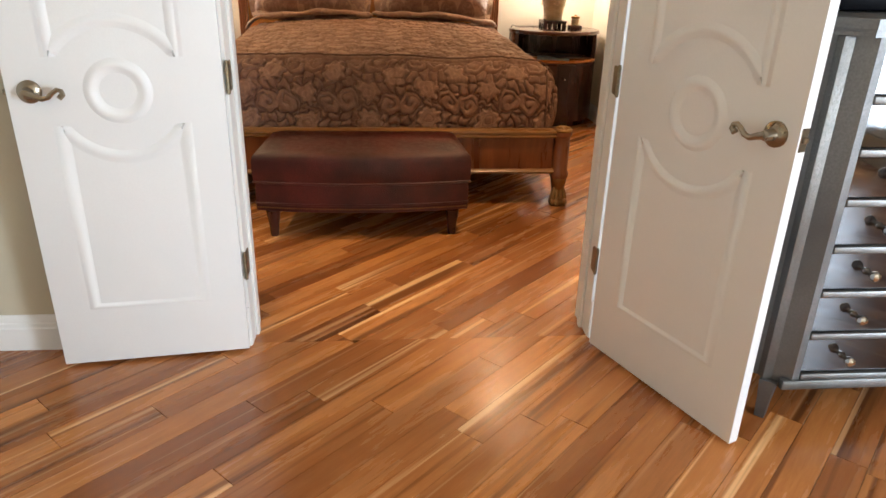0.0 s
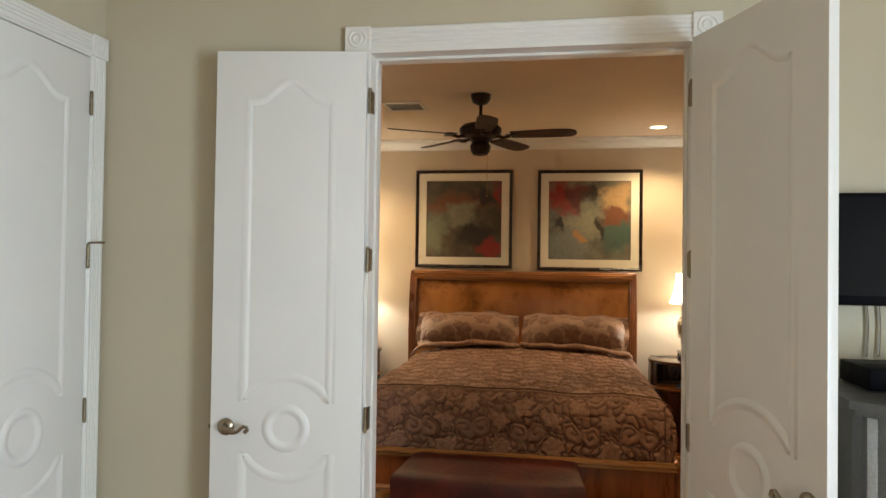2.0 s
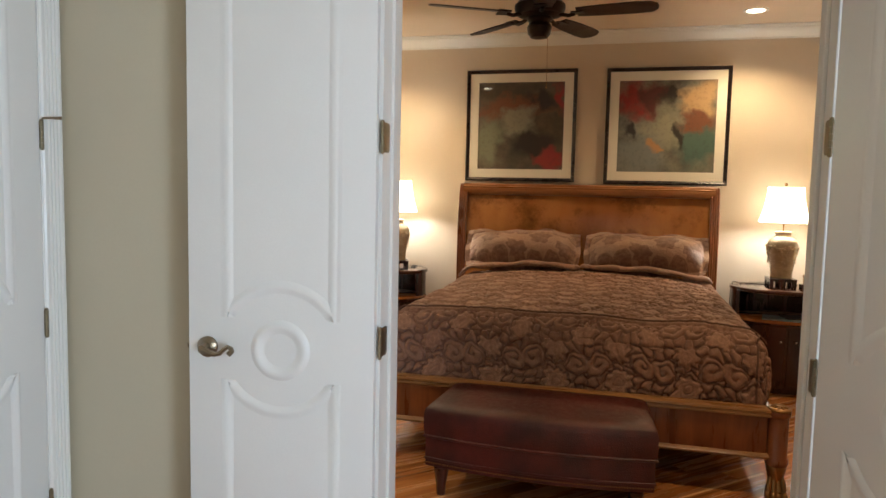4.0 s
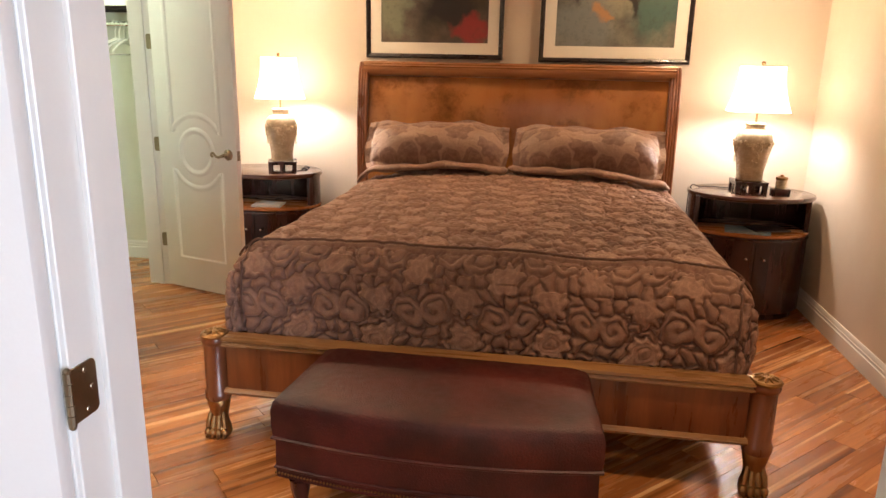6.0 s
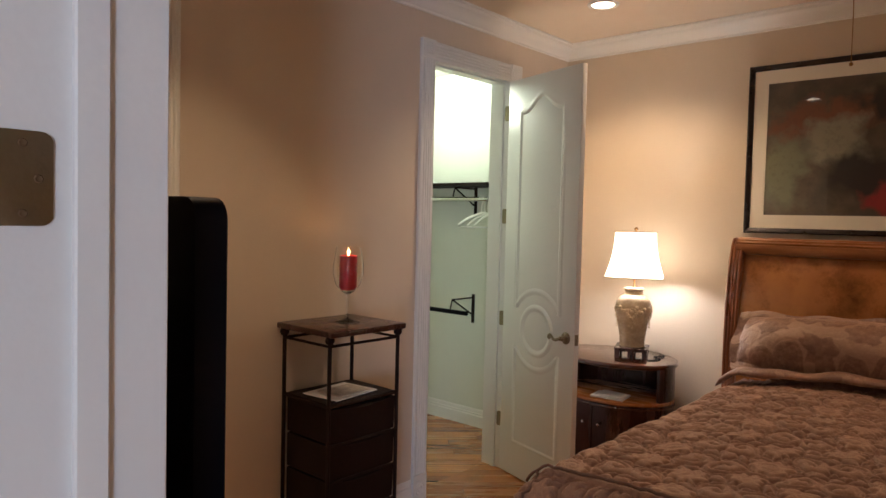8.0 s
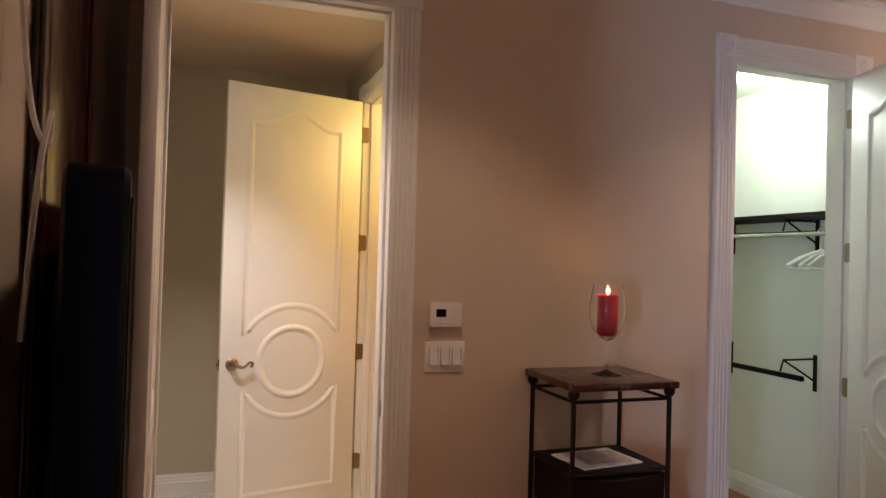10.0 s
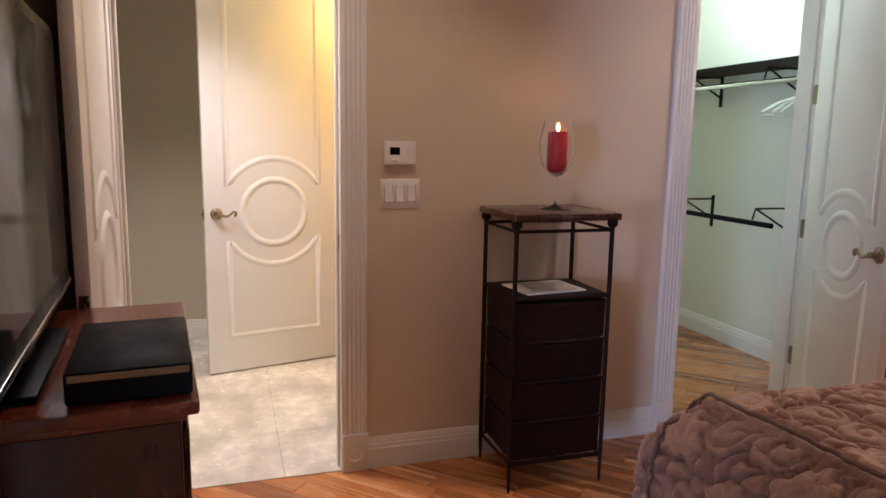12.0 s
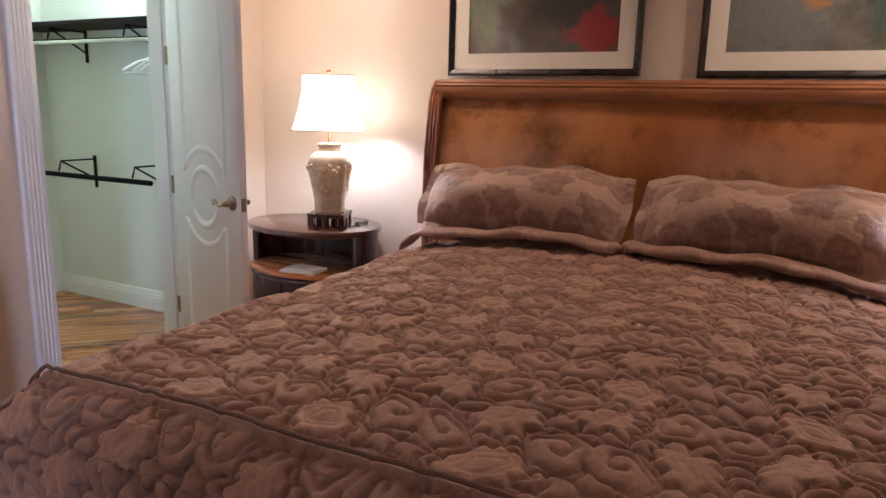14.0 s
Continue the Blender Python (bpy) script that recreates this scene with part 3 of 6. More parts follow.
X, Y = (1, 0, 0), (0, 1, 0)
casing("trim_double_doorway_hall", X, OPEN_X0, OPEN_X1, OPEN_H, (0, HALL_Y, 0), (0, -1, 0), "white fluted casing with rosette blocks round the double doorway")
casing("trim_double_doorway_room", X, OPEN_X0, OPEN_X1, OPEN_H, (0, ROOM_Y, 0), (0, 1, 0), "white fluted casing with rosette blocks round the double doorway")
casing("trim_bath_doorway", Y, BATH_Y0, BATH_Y1, OPEN_H, (LEFT_X, 0, 0), (1, 0, 0), "white fluted casing with rosette blocks round the vestibule doorway", left=False)
casing("trim_closet_doorway", Y, CLOS_Y0, CLOS_Y1, OPEN_H, (LEFT_X, 0, 0), (1, 0, 0), "white fluted casing with rosette blocks round the closet doorway")
casing("trim_hall_door", Y, -0.82, -0.145, OPEN_H, (-1.21, 0, 0), (1, 0, 0), "white fluted casing round the closed hall door", w=0.09)
casing("trim_bathroom_doorway", X, -3.44, -2.64, OPEN_H, (0, 1.25, 0), (0, -1, 0), "white fluted casing round the bathroom doorway")
jamb("trim_double_jamb", X, OPEN_X0, OPEN_X1, OPEN_H, (0, HALL_Y - 0.018, 0), Y, ROOM_Y - HALL_Y + 0.043, "white jamb of the double doorway", 0.42)
jamb("trim_bath_jamb", Y, BATH_Y0, BATH_Y1, OPEN_H, (LEFT_X + 0.018, 0, 0), (-1, 0, 0), 0.156, "white jamb of the vestibule doorway", 0.3)
jamb("trim_closet_jamb", Y, CLOS_Y0, CLOS_Y1, OPEN_H, (LEFT_X + 0.018, 0, 0), (-1, 0, 0), 0.156, "white jamb of the closet doorway", 0.3)
jamb("trim_bathroom_jamb", X, -3.44, -2.64, OPEN_H, (0, 1.235, 0), Y, 0.15, "white jamb of the bathroom doorway", 0.3)
jamb("trim_hall_door_jamb", Y, -0.82, -0.145, OPEN_H, (-1.195, 0, 0), (-1, 0, 0), 0.13, "white jamb of the hall door", 0.45)


# ---- doors ----
def bead(bm, pts, y, face, w=0.032, proud=0.006, closed=False):
    """A raised moulding on the leaf's face along points (x, z)."""
    n = len(pts)
    rows = []
    for i in range(n):
        a = pts[i - 1] if (i > 0 or closed) else pts[i]
        b = pts[(i + 1) % n] if (i < n - 1 or closed) else pts[i]
        dx, dz = b[0] - a[0], b[1] - a[1]
        L = math.hypot(dx, dz) or 1
        nx, nz = -dz / L, dx / L
        rows.append([bm.verts.new((pts[i][0] + nx * o * w, y + face * h * proud, pts[i][1] + nz * o * w)) for o, h in ((-0.7, -0.06), (-0.5, 0.35), (-0.28, 0.85), (-0.06, 1.0), (0.14, 0.82), (0.34, 0.4), (0.56, 0.1), (0.7, -0.06))])
    for i in range(n if closed else n - 1):
        r, s = rows[i], rows[(i + 1) % n]
        for k in range(len(r) - 1):
            bm.faces.new((r[k], r[k + 1], s[k + 1], s[k]))


def lever(root, x, z, face, y, way):
    """Round rose with a scrolled lever; way is the direction in x in which the lever points."""
    bm = B()
    ax = Vector((0, face, 0))
    c = Vector((x, y, z))
    rings = []
    for r, d in ((0.034, 0.0), (0.034, 0.006), (0.028, 0.012), (0.016, 0.016), (0.013, 0.045), (0.001, 0.047)):
        rings.append(ring(bm, [c + ax * d + Vector((math.cos(t) * r, 0, math.sin(t) * r)) for t in [2 * math.pi * i / 18 for i in range(18)]]))
    for a, b in zip(rings, rings[1:]):
        bridge(bm, a, b)
    h = part("rose", bm, M_NICKEL, root, "antique nickel door handle")
    bm = B()
    pts = [(0, 0.04, 0), (0.025, 0.043, -0.006), (0.05, 0.044, -0.014), (0.072, 0.044, -0.010), (0.09, 0.044, 0.004), (0.105, 0.044, 0.012), (0.118, 0.044, 0.008), (0.121, 0.044, -0.003), (0.113, 0.044, -0.010), (0.105, 0.044, -0.005)]
    tube(bm, [(x + way * p[0] * 0.82, y + face * p[1], z + p[2]) for p in pts], [0.011, 0.0095, 0.0085, 0.0075, 0.007, 0.007, 0.0075, 0.0085, 0.009, 0.007], 8)
    part("lever", bm, M_NICKEL, h)


def door_leaf(name, w, label, m, faces=(1, -1), group="", hinges=(0.322, 0.967, 1.613, 2.258), inner=0.37, handle_faces=(1, -1), kind=""):
    """Leaf hinged at local x = 0, standing on z = 0.012; its faces look along local +y and -y."""
    root = thing(name, label, "door", m, group, kind)
    th, h, z0 = 0.036, 2.438, 0.012
    bm = B()
    box(bm, 0.003, w, -th / 2, th / 2, z0, z0 + h, 0.003, 2)
    part("leaf", bm, M_DOOR, root)
    hp = w / 2 - 0.13
    cx, cz = w / 2, 0.936
    R = hp * 1.15
    zc = math.sqrt(max(0.0001, R * R - hp * hp))
    a0 = math.atan2(zc, hp)
    arc_up = [(cx + R * math.cos(t), cz + R * math.sin(t)) for t in [a0 + (math.pi - 2 * a0) * i / 22 for i in range(23)]]
    arc_dn = [(cx + R * math.cos(t), cz - R * math.sin(t)) for t in [a0 + (math.pi - 2 * a0) * i / 22 for i in range(23)]]
    zt = 2.25
    rise = min(0.085, hp * 0.48)
    crown = []
    for i in range(25):
        u = -1 + 2 * i / 24
        s = max(0.0, 1 - abs(u) / 0.78)
        crown.append((cx + hp * u, zt + rise * (s * s * (3 - 2 * s))))
    for f in faces:
        y = f * th / 2
        bm = B()
        loop = crown + list(arc_up)
        bead(bm, loop, y, f, closed=True)
        part("upper_panel_moulding", bm, M_DOOR, root, smooth=True, angle=60)
        bm = B()
        loop = [(cx - hp, 0.225), (cx + hp, 0.225)] + list(arc_dn)
        bead(bm, loop, y, f, closed=True)
        part("lower_panel_moulding", bm, M_DOOR, root, angle=60)
        bm = B()
        bead(bm, [(cx + R * inner * math.cos(t), cz + R * inner * math.sin(t)) for t in [2 * math.pi * i / 40 for i in range(40)]], y, f, 0.034, 0.009, True)
        part("round_moulding", bm, M_DOOR, root, angle=60)
    for f in handle_faces:
        lever(root, w - 0.065, 0.938, f, f * th / 2, -1)
    bm = B()
    box(bm, w - 0.0005, w + 0.002, -0.0125, 0.0125, 0.905, 0.965)
    box(bm, w, w + 0.012, -0.007, 0.007, 0.928, 0.944, 0.003, 1)
    part("latch", bm, M_NICKEL, root, "nickel latch plate")
    return root


def hinge(root_pose, z, side, label="dull brass door hinge", plate=0.043):
    """Butt hinge: two leaves and a knuckle, at the turning line."""
    root = thing("door_hinge", label, "hinge", root_pose @ pose(0, 0, z), "door hinges")
    bm = B()
    for k in range(5):
        tube(bm, [(0, 0, -0.045 + k * 0.018), (0, 0, -0.0281 + k * 0.018)], 0.0065, 10)
    ball(bm, (0, 0, 0.047), 0.006, 8)
    ball(bm, (0, 0, -0.047), 0.006, 8)
    part("knuckle", bm, M_HINGE, root)
    bm = B()
    w, h, r = plate, 0.046, 0.012
    prof = [(0.004, -h), (w - r, -h)] + [(w - r + r * math.sin(t), -h + r - r * math.cos(t)) for t in (0.4, 0.8, 1.2)] + [(w - r + r * math.cos(t), h - r + r * math.sin(t)) for t in (0.3, 0.75, 1.2)] + [(w - r, h), (0.004, h)]
    a, c = ring(bm, [(-0.004, y, q) for y, q in prof]), ring(bm, [(0.0008, y, q) for y, q in prof])
    bridge(bm, a, c)
    bm.faces.new(a), bm.faces.new(c)
    jp = part("jamb_plate", bm, M_HINGE, root, smooth=False)
    for y, q in ((w - 0.028, 0.034), (w - 0.014, 0.0), (w - 0.028, -0.034)):
        bm = B()
        lathe(bm, [(0.0045, 0.0), (0.0035, 0.0012), (0.0005, 0.0006)], (0, 0, 0), 8)
        bmesh.ops.transform(bm, matrix=pose(0.0008, y, q, 0, 90, 0), verts=bm.verts)
        part("screw", bm, M_NICKEL, jp)
    return root


def turn_to(dx, dy):
    return math.degrees(math.atan2(dy, dx))


L_PIV, R_PIV = (0.0, HALL_Y - 0.03), (OPEN_X1, HALL_Y - 0.03)
L_DIR, R_DIR = (-0.59, -0.075), (0.26, -0.61)
LEAF_W = 0.612
door_leaf("door_1", LEAF_W, "white panelled double-door leaf folded back against the wall", pose(L_PIV[0] - 0.004, L_PIV[1] - 0.012, 0, 0, 0, turn_to(*L_DIR)), group="double doors", kind="structure")
door_leaf("door_2", 0.655, "white panelled double-door leaf standing open into the hall", pose(R_PIV[0] + 0.006, R_PIV[1] - 0.035, 0, 0, 0, turn_to(*R_DIR)), group="double doors", kind="structure")
for hz in (0.322, 0.967, 1.613, 2.258):
    hinge(pose(L_PIV[0] + 0.002, L_PIV[1] + 0.004, 0), hz, 1, plate=0.066)
    hinge(pose(R_PIV[0] - 0.002, R_PIV[1] + 0.004, 0), hz, -1)
door_leaf("door_3", 0.67, "closed white panelled door in the hall wall", pose(-1.212, -0.147, 0, 0, 0, -90), handle_faces=(1,), faces=(1,), kind="structure")
for hz in (0.322, 0.967, 1.613, 2.258):
    hinge(pose(-1.188, -0.146, 0, 0, 0, 90), hz, 1)
bm = B()
tube(bm, [(-1.185, -0.146, 1.668), (-1.16, -0.135, 1.67), (-1.13, -0.12, 1.67)], [0.004, 0.004, 0.006], 8)
solid("hinge_door_stop", bm, M_NICKEL, "small nickel door stop on the hinge pin", "door stop", kind="")
C_DIR = (0.60, -0.185)
door_leaf("door_4", 0.665, "white panelled closet door standing open into the bedroom", pose(LEFT_X + 0.03, CLOS_Y1 - 0.01, 0, 0, 0, turn_to(*C_DIR)), inner=0.58, kind="structure")
for hz in (0.322, 0.967, 1.613, 2.258):
    hinge(pose(LEFT_X + 0.024, CLOS_Y1 - 0.002, 0, 0, 0, 90), hz, 1)
B_DIR = (0.20, -0.79)
door_leaf("door_5", 0.795, "white panelled bathroom door standing open in the vestibule", pose(-3.43, 1.22, 0, 0, 0, turn_to(*B_DIR)), inner=0.60, kind="structure")
for hz in (0.322, 0.967, 1.613, 2.258):
    hinge(pose(-3.436, 1.228, 0), hz, 1)
door_leaf("door_6", 0.79, "white panelled vestibule door folded back along the wall", pose(LEFT_X + 0.03, BATH_Y0 - 0.02, 0, 0, 0, 2.5), inner=0.60, handle_faces=(), kind="structure")

# ---- bed ----
BX0, BX1, BFOOT = -0.582, 1.495, 1.47
HX0, HX1 = -0.645, 1.46          # outer edges of the headboard
BXC = (BX0 + BX1) / 2


def headboard(root):
    # rolled sleigh section in (y, z), from the floor up and over to the back
    path = [(3.74, 0.28), (3.735, 0.6), (3.735, 0.95), (3.745, 1.15), (3.765, 1.30), (3.79, 1.40), (3.815, 1.455)]
    bm = B()
    front = path
    back = [(y + 0.035, z) for y, z in reversed(path)]
    prof = front + back
    r0 = ring(bm, [(HX0 + 0.05, y, z) for y, z in prof])
    r1 = ring(bm, [(HX1 - 0.05, y, z) for y, z in prof])
    bridge(bm, r0, r1)
    bm.faces.new(r0), bm.faces.new(r1)
    part("headboard_panel", bm, M_BURL, root, "figured burl veneer panel")
    # reeded top roll
    bm = B()
    cy, cz, rr = 3.815, 1.475, 0.058
    pts = []
    for i in range(72):
        a = 2 * math.pi * i / 72
        k = rr + (0.004 * math.cos(a * 14) if -0.4 < math.sin(a + 0.6) else 0)
        pts.append((cy + k * math.cos(a), cz + k * 0.82 * math.sin(a)))
    r0 = ring(bm, [(HX0 + 0.03, y, z) for y, z in pts])
    r1 = ring(bm, [(HX1 - 0.03, y, z) for y, z in pts])
    bridge(bm, r0, r1)
    bm.faces.new(r0), bm.faces.new(r1)
    part("top_roll", bm, M_WALNUT_X, root, "reeded walnut top roll")
    # fluted side stiles following the roll
    for x0 in (HX0 - 0.005, HX1 - 0.065):
        bm = B()
        rows = []
        cl = [(3.715, 0.0), (3.71, 0.5), (3.71, 0.95), (3.718, 1.15), (3.735, 1.30), (3.752, 1.40), (3.775, 1.47), (3.805, 1.515), (3.84, 1.52)]
        for i, (y, z) in enumerate(cl):
            row = []
            for k in range(29):
                u = k / 28
                d = 0.006 * abs(math.sin(u * math.pi * 4))
                row.append(bm.verts.new((x0 + 0.07 * u, y - d, z + d * (0.6 if z > 1.4 else 0))))
            row += [bm.verts.new((x0 + 0.07, y + 0.075, z - (0.06 if z > 1.45 else 0))), bm.verts.new((x0, y + 0.075, z - (0.06 if z > 1.45 else 0)))]
            rows.append(row)
        for a, b in zip(rows, rows[1:]):
            bridge(bm, a, b)
        bm.faces.new(rows[0]), bm.faces.new(rows[-1])
        part("fluted_stile", bm, M_WALNUT, root, angle=25)
    bm = B()
    box(bm, HX0 + 0.06, HX1 - 0.06, 3.782, 3.812, 1.436, 1.446, 0.004)
    part("bead_rail", bm, M_WALNUT_X, root)


def paw(bm, cx, cy):
    lathe(bm, [(0.042, 0.165), (0.047, 0.15), (0.04, 0.12), (0.034, 0.09), (0.037, 0.06), (0.044, 0.04), (0.046, 0.012), (0.042, 0.0)][::-1], (cx, cy, 0), 16)
    for k in range(4):
        dx = -0.036 + 0.024 * k
        y = cy - 0.045 + 0.006 * abs(k - 1.5)
        ball(bm, (cx + dx, y, 0.022), 0.0165, 8, 1.25)
        tube(bm, [(cx + dx, y + 0.002, 0.045), (cx + dx * 0.9, cy - 0.03, 0.075), (cx + dx * 0.7, cy - 0.02, 0.11)], [0.011, 0.012, 0.008], 8)
        ball(bm, (cx + dx, y - 0.013, 0.010), 0.008, 6)


def bed():
    root = thing("bed", "king sleigh bed in walnut with gilt paw feet", "bed")
    headboard(root)
    # foot rail with gilt beads
    bm = B()
    box(bm, BX0 + 0.05, BX1 - 0.05, BFOOT - 0.016, BFOOT + 0.02, 0.215, 0.405, 0.003)
    fr = part("foot_rail", bm, M_WALNUT, root, "crotch walnut foot rail")
    bm = B()
    prof = [(-0.03, 0), (-0.034, 0.008), (-0.028, 0.018), (-0.036, 0.026), (-0.034, 0.036), (-0.02, 0.042), (0.03, 0.042), (0.03, 0)]
    extrude(bm, prof, (BX0 + 0.04, BFOOT, 0.40), (BX1 - 0.04, BFOOT, 0.40), (0, 1, 0), (0, 0, 1))
    part("top_bead", bm, M_GILTWOOD, fr, "gilded bead moulding")
    bm = B()
    prof = [(-0.022, 0), (-0.03, 0.006), (-0.032, 0.014), (-0.024, 0.022), (-0.02, 0.028), (0.022, 0.028), (0.022, 0)]
    extrude(bm, prof, (BX0 + 0.04, BFOOT, 0.19), (BX1 - 0.04, BFOOT, 0.19), (0, 1, 0), (0, 0, 1))
    part("bottom_bead", bm, M_GILTWOOD, fr, "gilded bead moulding")
    for s, x in ((1, BX0), (-1, BX1)):
        bm = B()
        box(bm, min(x + s * 0.0, x + s * 0.03), max(x + s * 0.0, x + s * 0.03), BFOOT + 0.04, 3.74, 0.22, 0.40, 0.004)
        part("side_rail", bm, M_WALNUT, root)
        bm = B()
        lathe(bm, [(0.05, 0.165), (0.053, 0.175), (0.053, 0.195), (0.046, 0.205), (0.046, 0.40), (0.052, 0.408), (0.054, 0.42), (0.05, 0.435)], (x, BFOOT, 0), 28)
        post = part("foot_post", bm, M_WALNUT, root)
        bm = B()
        lathe(bm, [(0.054, 0.432), (0.056, 0.440), (0.05, 0.447), (0.03, 0.449), (0.008, 0.455), (0.001, 0.456)], (x, BFOOT, 0), 28)
        cap = part("rosette_cap", bm, M_GOLD, root, "gilt flower cap")
        for k in range(10):
            a = 2 * math.pi * k / 10
            bm = B()
            tube(bm, [(x + 0.008 * math.cos(a), BFOOT + 0.008 * math.sin(a), 0.452), (x + 0.025 * math.cos(a), BFOOT + 0.025 * math.sin(a), 0.453), (x + 0.042 * math.cos(a), BFOOT + 0.042 * math.sin(a), 0.447)], [0.003, 0.007, 0.003], 6)
            part("petal", bm, M_GOLD, cap)
        bm = B()
        paw(bm, x, BFOOT)
        part("paw_foot", bm, M_GOLD, root, "gilt carved lion paw foot")
    bm = B()
    box(bm, BX0 + 0.11, BX1 - 0.11, BFOOT + 0.12, 3.7, 0.25, 0.44, 0.03)
    part("box_spring", bm, M_BLACKMATT, root)
    bm = B()
    box(bm, BX0 + 0.12, BX1 - 0.12, BFOOT + 0.14, 3.7, 0.445, 0.70, 0.09, 3)
    part("mattress", bm, M_WHITEPAPER, root)
    return root


bed()


def cell_edges(u, v, size, seed):
    """Distance-like measure to the edges of jittered cells."""
    gu, gv = np.floor(u / size), np.floor(v / size)
    best, second = np.full(u.shape, 9.0), np.full(u.shape, 9.0)
    for du in (-1, 0, 1):
        for dv in (-1, 0, 1):
            cu, cv = gu + du, gv + dv
            hu = np.sin(cu * 127.1 + cv * 311.7 + seed) * 43758.5453
            hv = np.sin(cu * 269.5 + cv * 183.3 + seed) * 43758.5453
            d = np.hypot(u - (cu + 0.5 + 0.7 * (hu - np.floor(hu) - 0.5)) * size, v - (cv + 0.5 + 0.7 * (hv - np.floor(hv) - 0.5)) * size)
            second = np.where(d < best, best, np.minimum(second, d))
            best = np.minimum(best, d)
    return second - best


def damask(u, v, big=0.25):
    """Quilted relief height (0 to 1) and thread weight at u, v metres: stitched outlines of half-drop medallions,
    scrolls and leaves, padded between. The weight drops in the grooves to paint their shade.
    """
    k, big = big / 0.25, 0.25
    u, v = u / k, v / k
    u, v = u + 0.010 * np.sin(v * 23 + 1) + 0.006 * np.sin(v * 51 + u * 13) + 0.003 * np.sin(v * 130 + u * 40), v + 0.010 * np.sin(u * 19) + 0.006 * np.sin(u * 47 + 2 + v * 11) + 0.003 * np.sin(u * 140 + 1)
    pu, pv = big, big * 1.25
    row = np.floor(v / pv)
    x = ((u / pu + 0.5 * (row % 2)) % 1.0 - 0.5) * pu
    y = ((v / pv) % 1.0 - 0.5) * pv
    r, a = np.hypot(x, y), np.arctan2(y, x)
    petal = 0.052 + 0.005 * np.cos(9 * a)
    dist = np.abs(r - petal)
    inside = r < petal
    dist = np.where(inside, np.minimum(dist, np.abs(r - 0.031) + 0.007), dist)
    dist = np.minimum(dist, np.abs(r - 0.02) + 0.006)
    taken = inside
    for sx in (-1, 1):
        for sy in (-1, 1):
            cx, cy = sx * pu * 0.34, sy * pv * 0.24
            d, b = np.hypot(x - cx, y - cy), np.arctan2((y - cy) * sy, (x - cx) * sx)
            on = d < 0.047
            spiral = np.abs(((d - 0.0058 * (b + np.pi)) % 0.0364) - 0.0182)
            dist = np.where(on & ~taken, np.minimum(0.0182 - spiral + 0.0015, np.abs(d - 0.047) + 0.0), dist)
            dist = np.where(~on & ~taken, np.minimum(dist, d - 0.047), dist)
            taken = taken | on
    for sy in (-1, 1):
        ly = y * sy - pv * 0.40
        la = np.arctan2(ly, x)
        rim = 0.050 + 0.007 * np.cos(la * 8) + 0.008 * np.sin(la)
        lr = np.hypot(x * 1.05, ly * 0.9)
        on = lr < rim
        dist = np.where(on & ~taken, np.minimum(rim - lr, np.abs(x) + 0.008), dist)
        dist = np.where(~on & ~taken, np.minimum(dist, lr - rim), dist)
        taken = taken | on
    rest = np.minimum(dist, cell_edges(u, v, 0.042, 3.0) * 0.5)
    dist = np.where(taken, dist, rest)
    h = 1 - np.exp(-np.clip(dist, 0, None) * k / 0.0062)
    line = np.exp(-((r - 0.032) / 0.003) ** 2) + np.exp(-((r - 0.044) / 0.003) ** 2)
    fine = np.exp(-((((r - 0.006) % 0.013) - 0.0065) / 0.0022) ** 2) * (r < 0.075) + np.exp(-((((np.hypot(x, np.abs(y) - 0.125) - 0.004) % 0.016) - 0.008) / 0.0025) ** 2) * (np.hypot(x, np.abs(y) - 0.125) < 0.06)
    # low relief pulls the weight down: groove shade put into the thread colour
    motif_shade = np.clip(np.where(taken, 0.62, 0.42) * (0.45 + 0.55 * np.clip(h * 1.5 - 0.15, 0, 1)) + 0.45 * line * inside + 0.35 * fine, 0, 1.2)
    return h, motif_shade, taken


def cloth(name, verts, nu, nv, motif_shade, material, parent, label="", thick=0.0):
    """A grid of nu x nv points as one mesh, with the woven weight, and any groove shade painted into it, stored on its
    points.
    """
    idx = np.arange(nu * nv).reshape(nv, nu)
    q = np.stack([idx[:-1, :-1], idx[:-1, 1:], idx[1:, 1:], idx[1:, :-1]], -1).reshape(-1, 4)
    me = bpy.data.meshes.new(name)
    me.from_pydata(verts.reshape(-1, 3).tolist(), [], q.tolist())
    me.polygons.foreach_set("use_smooth", [True] * len(me.polygons))
    at = me.attributes.new("motif_shade", "FLOAT", "POINT")
    at.data.foreach_set("value", motif_shade.astype(np.float32).ravel())
    me.materials.append(material)
    ob = new(name, me)
    ob.parent = parent
    if label:
        tagged(ob, label)
    return ob


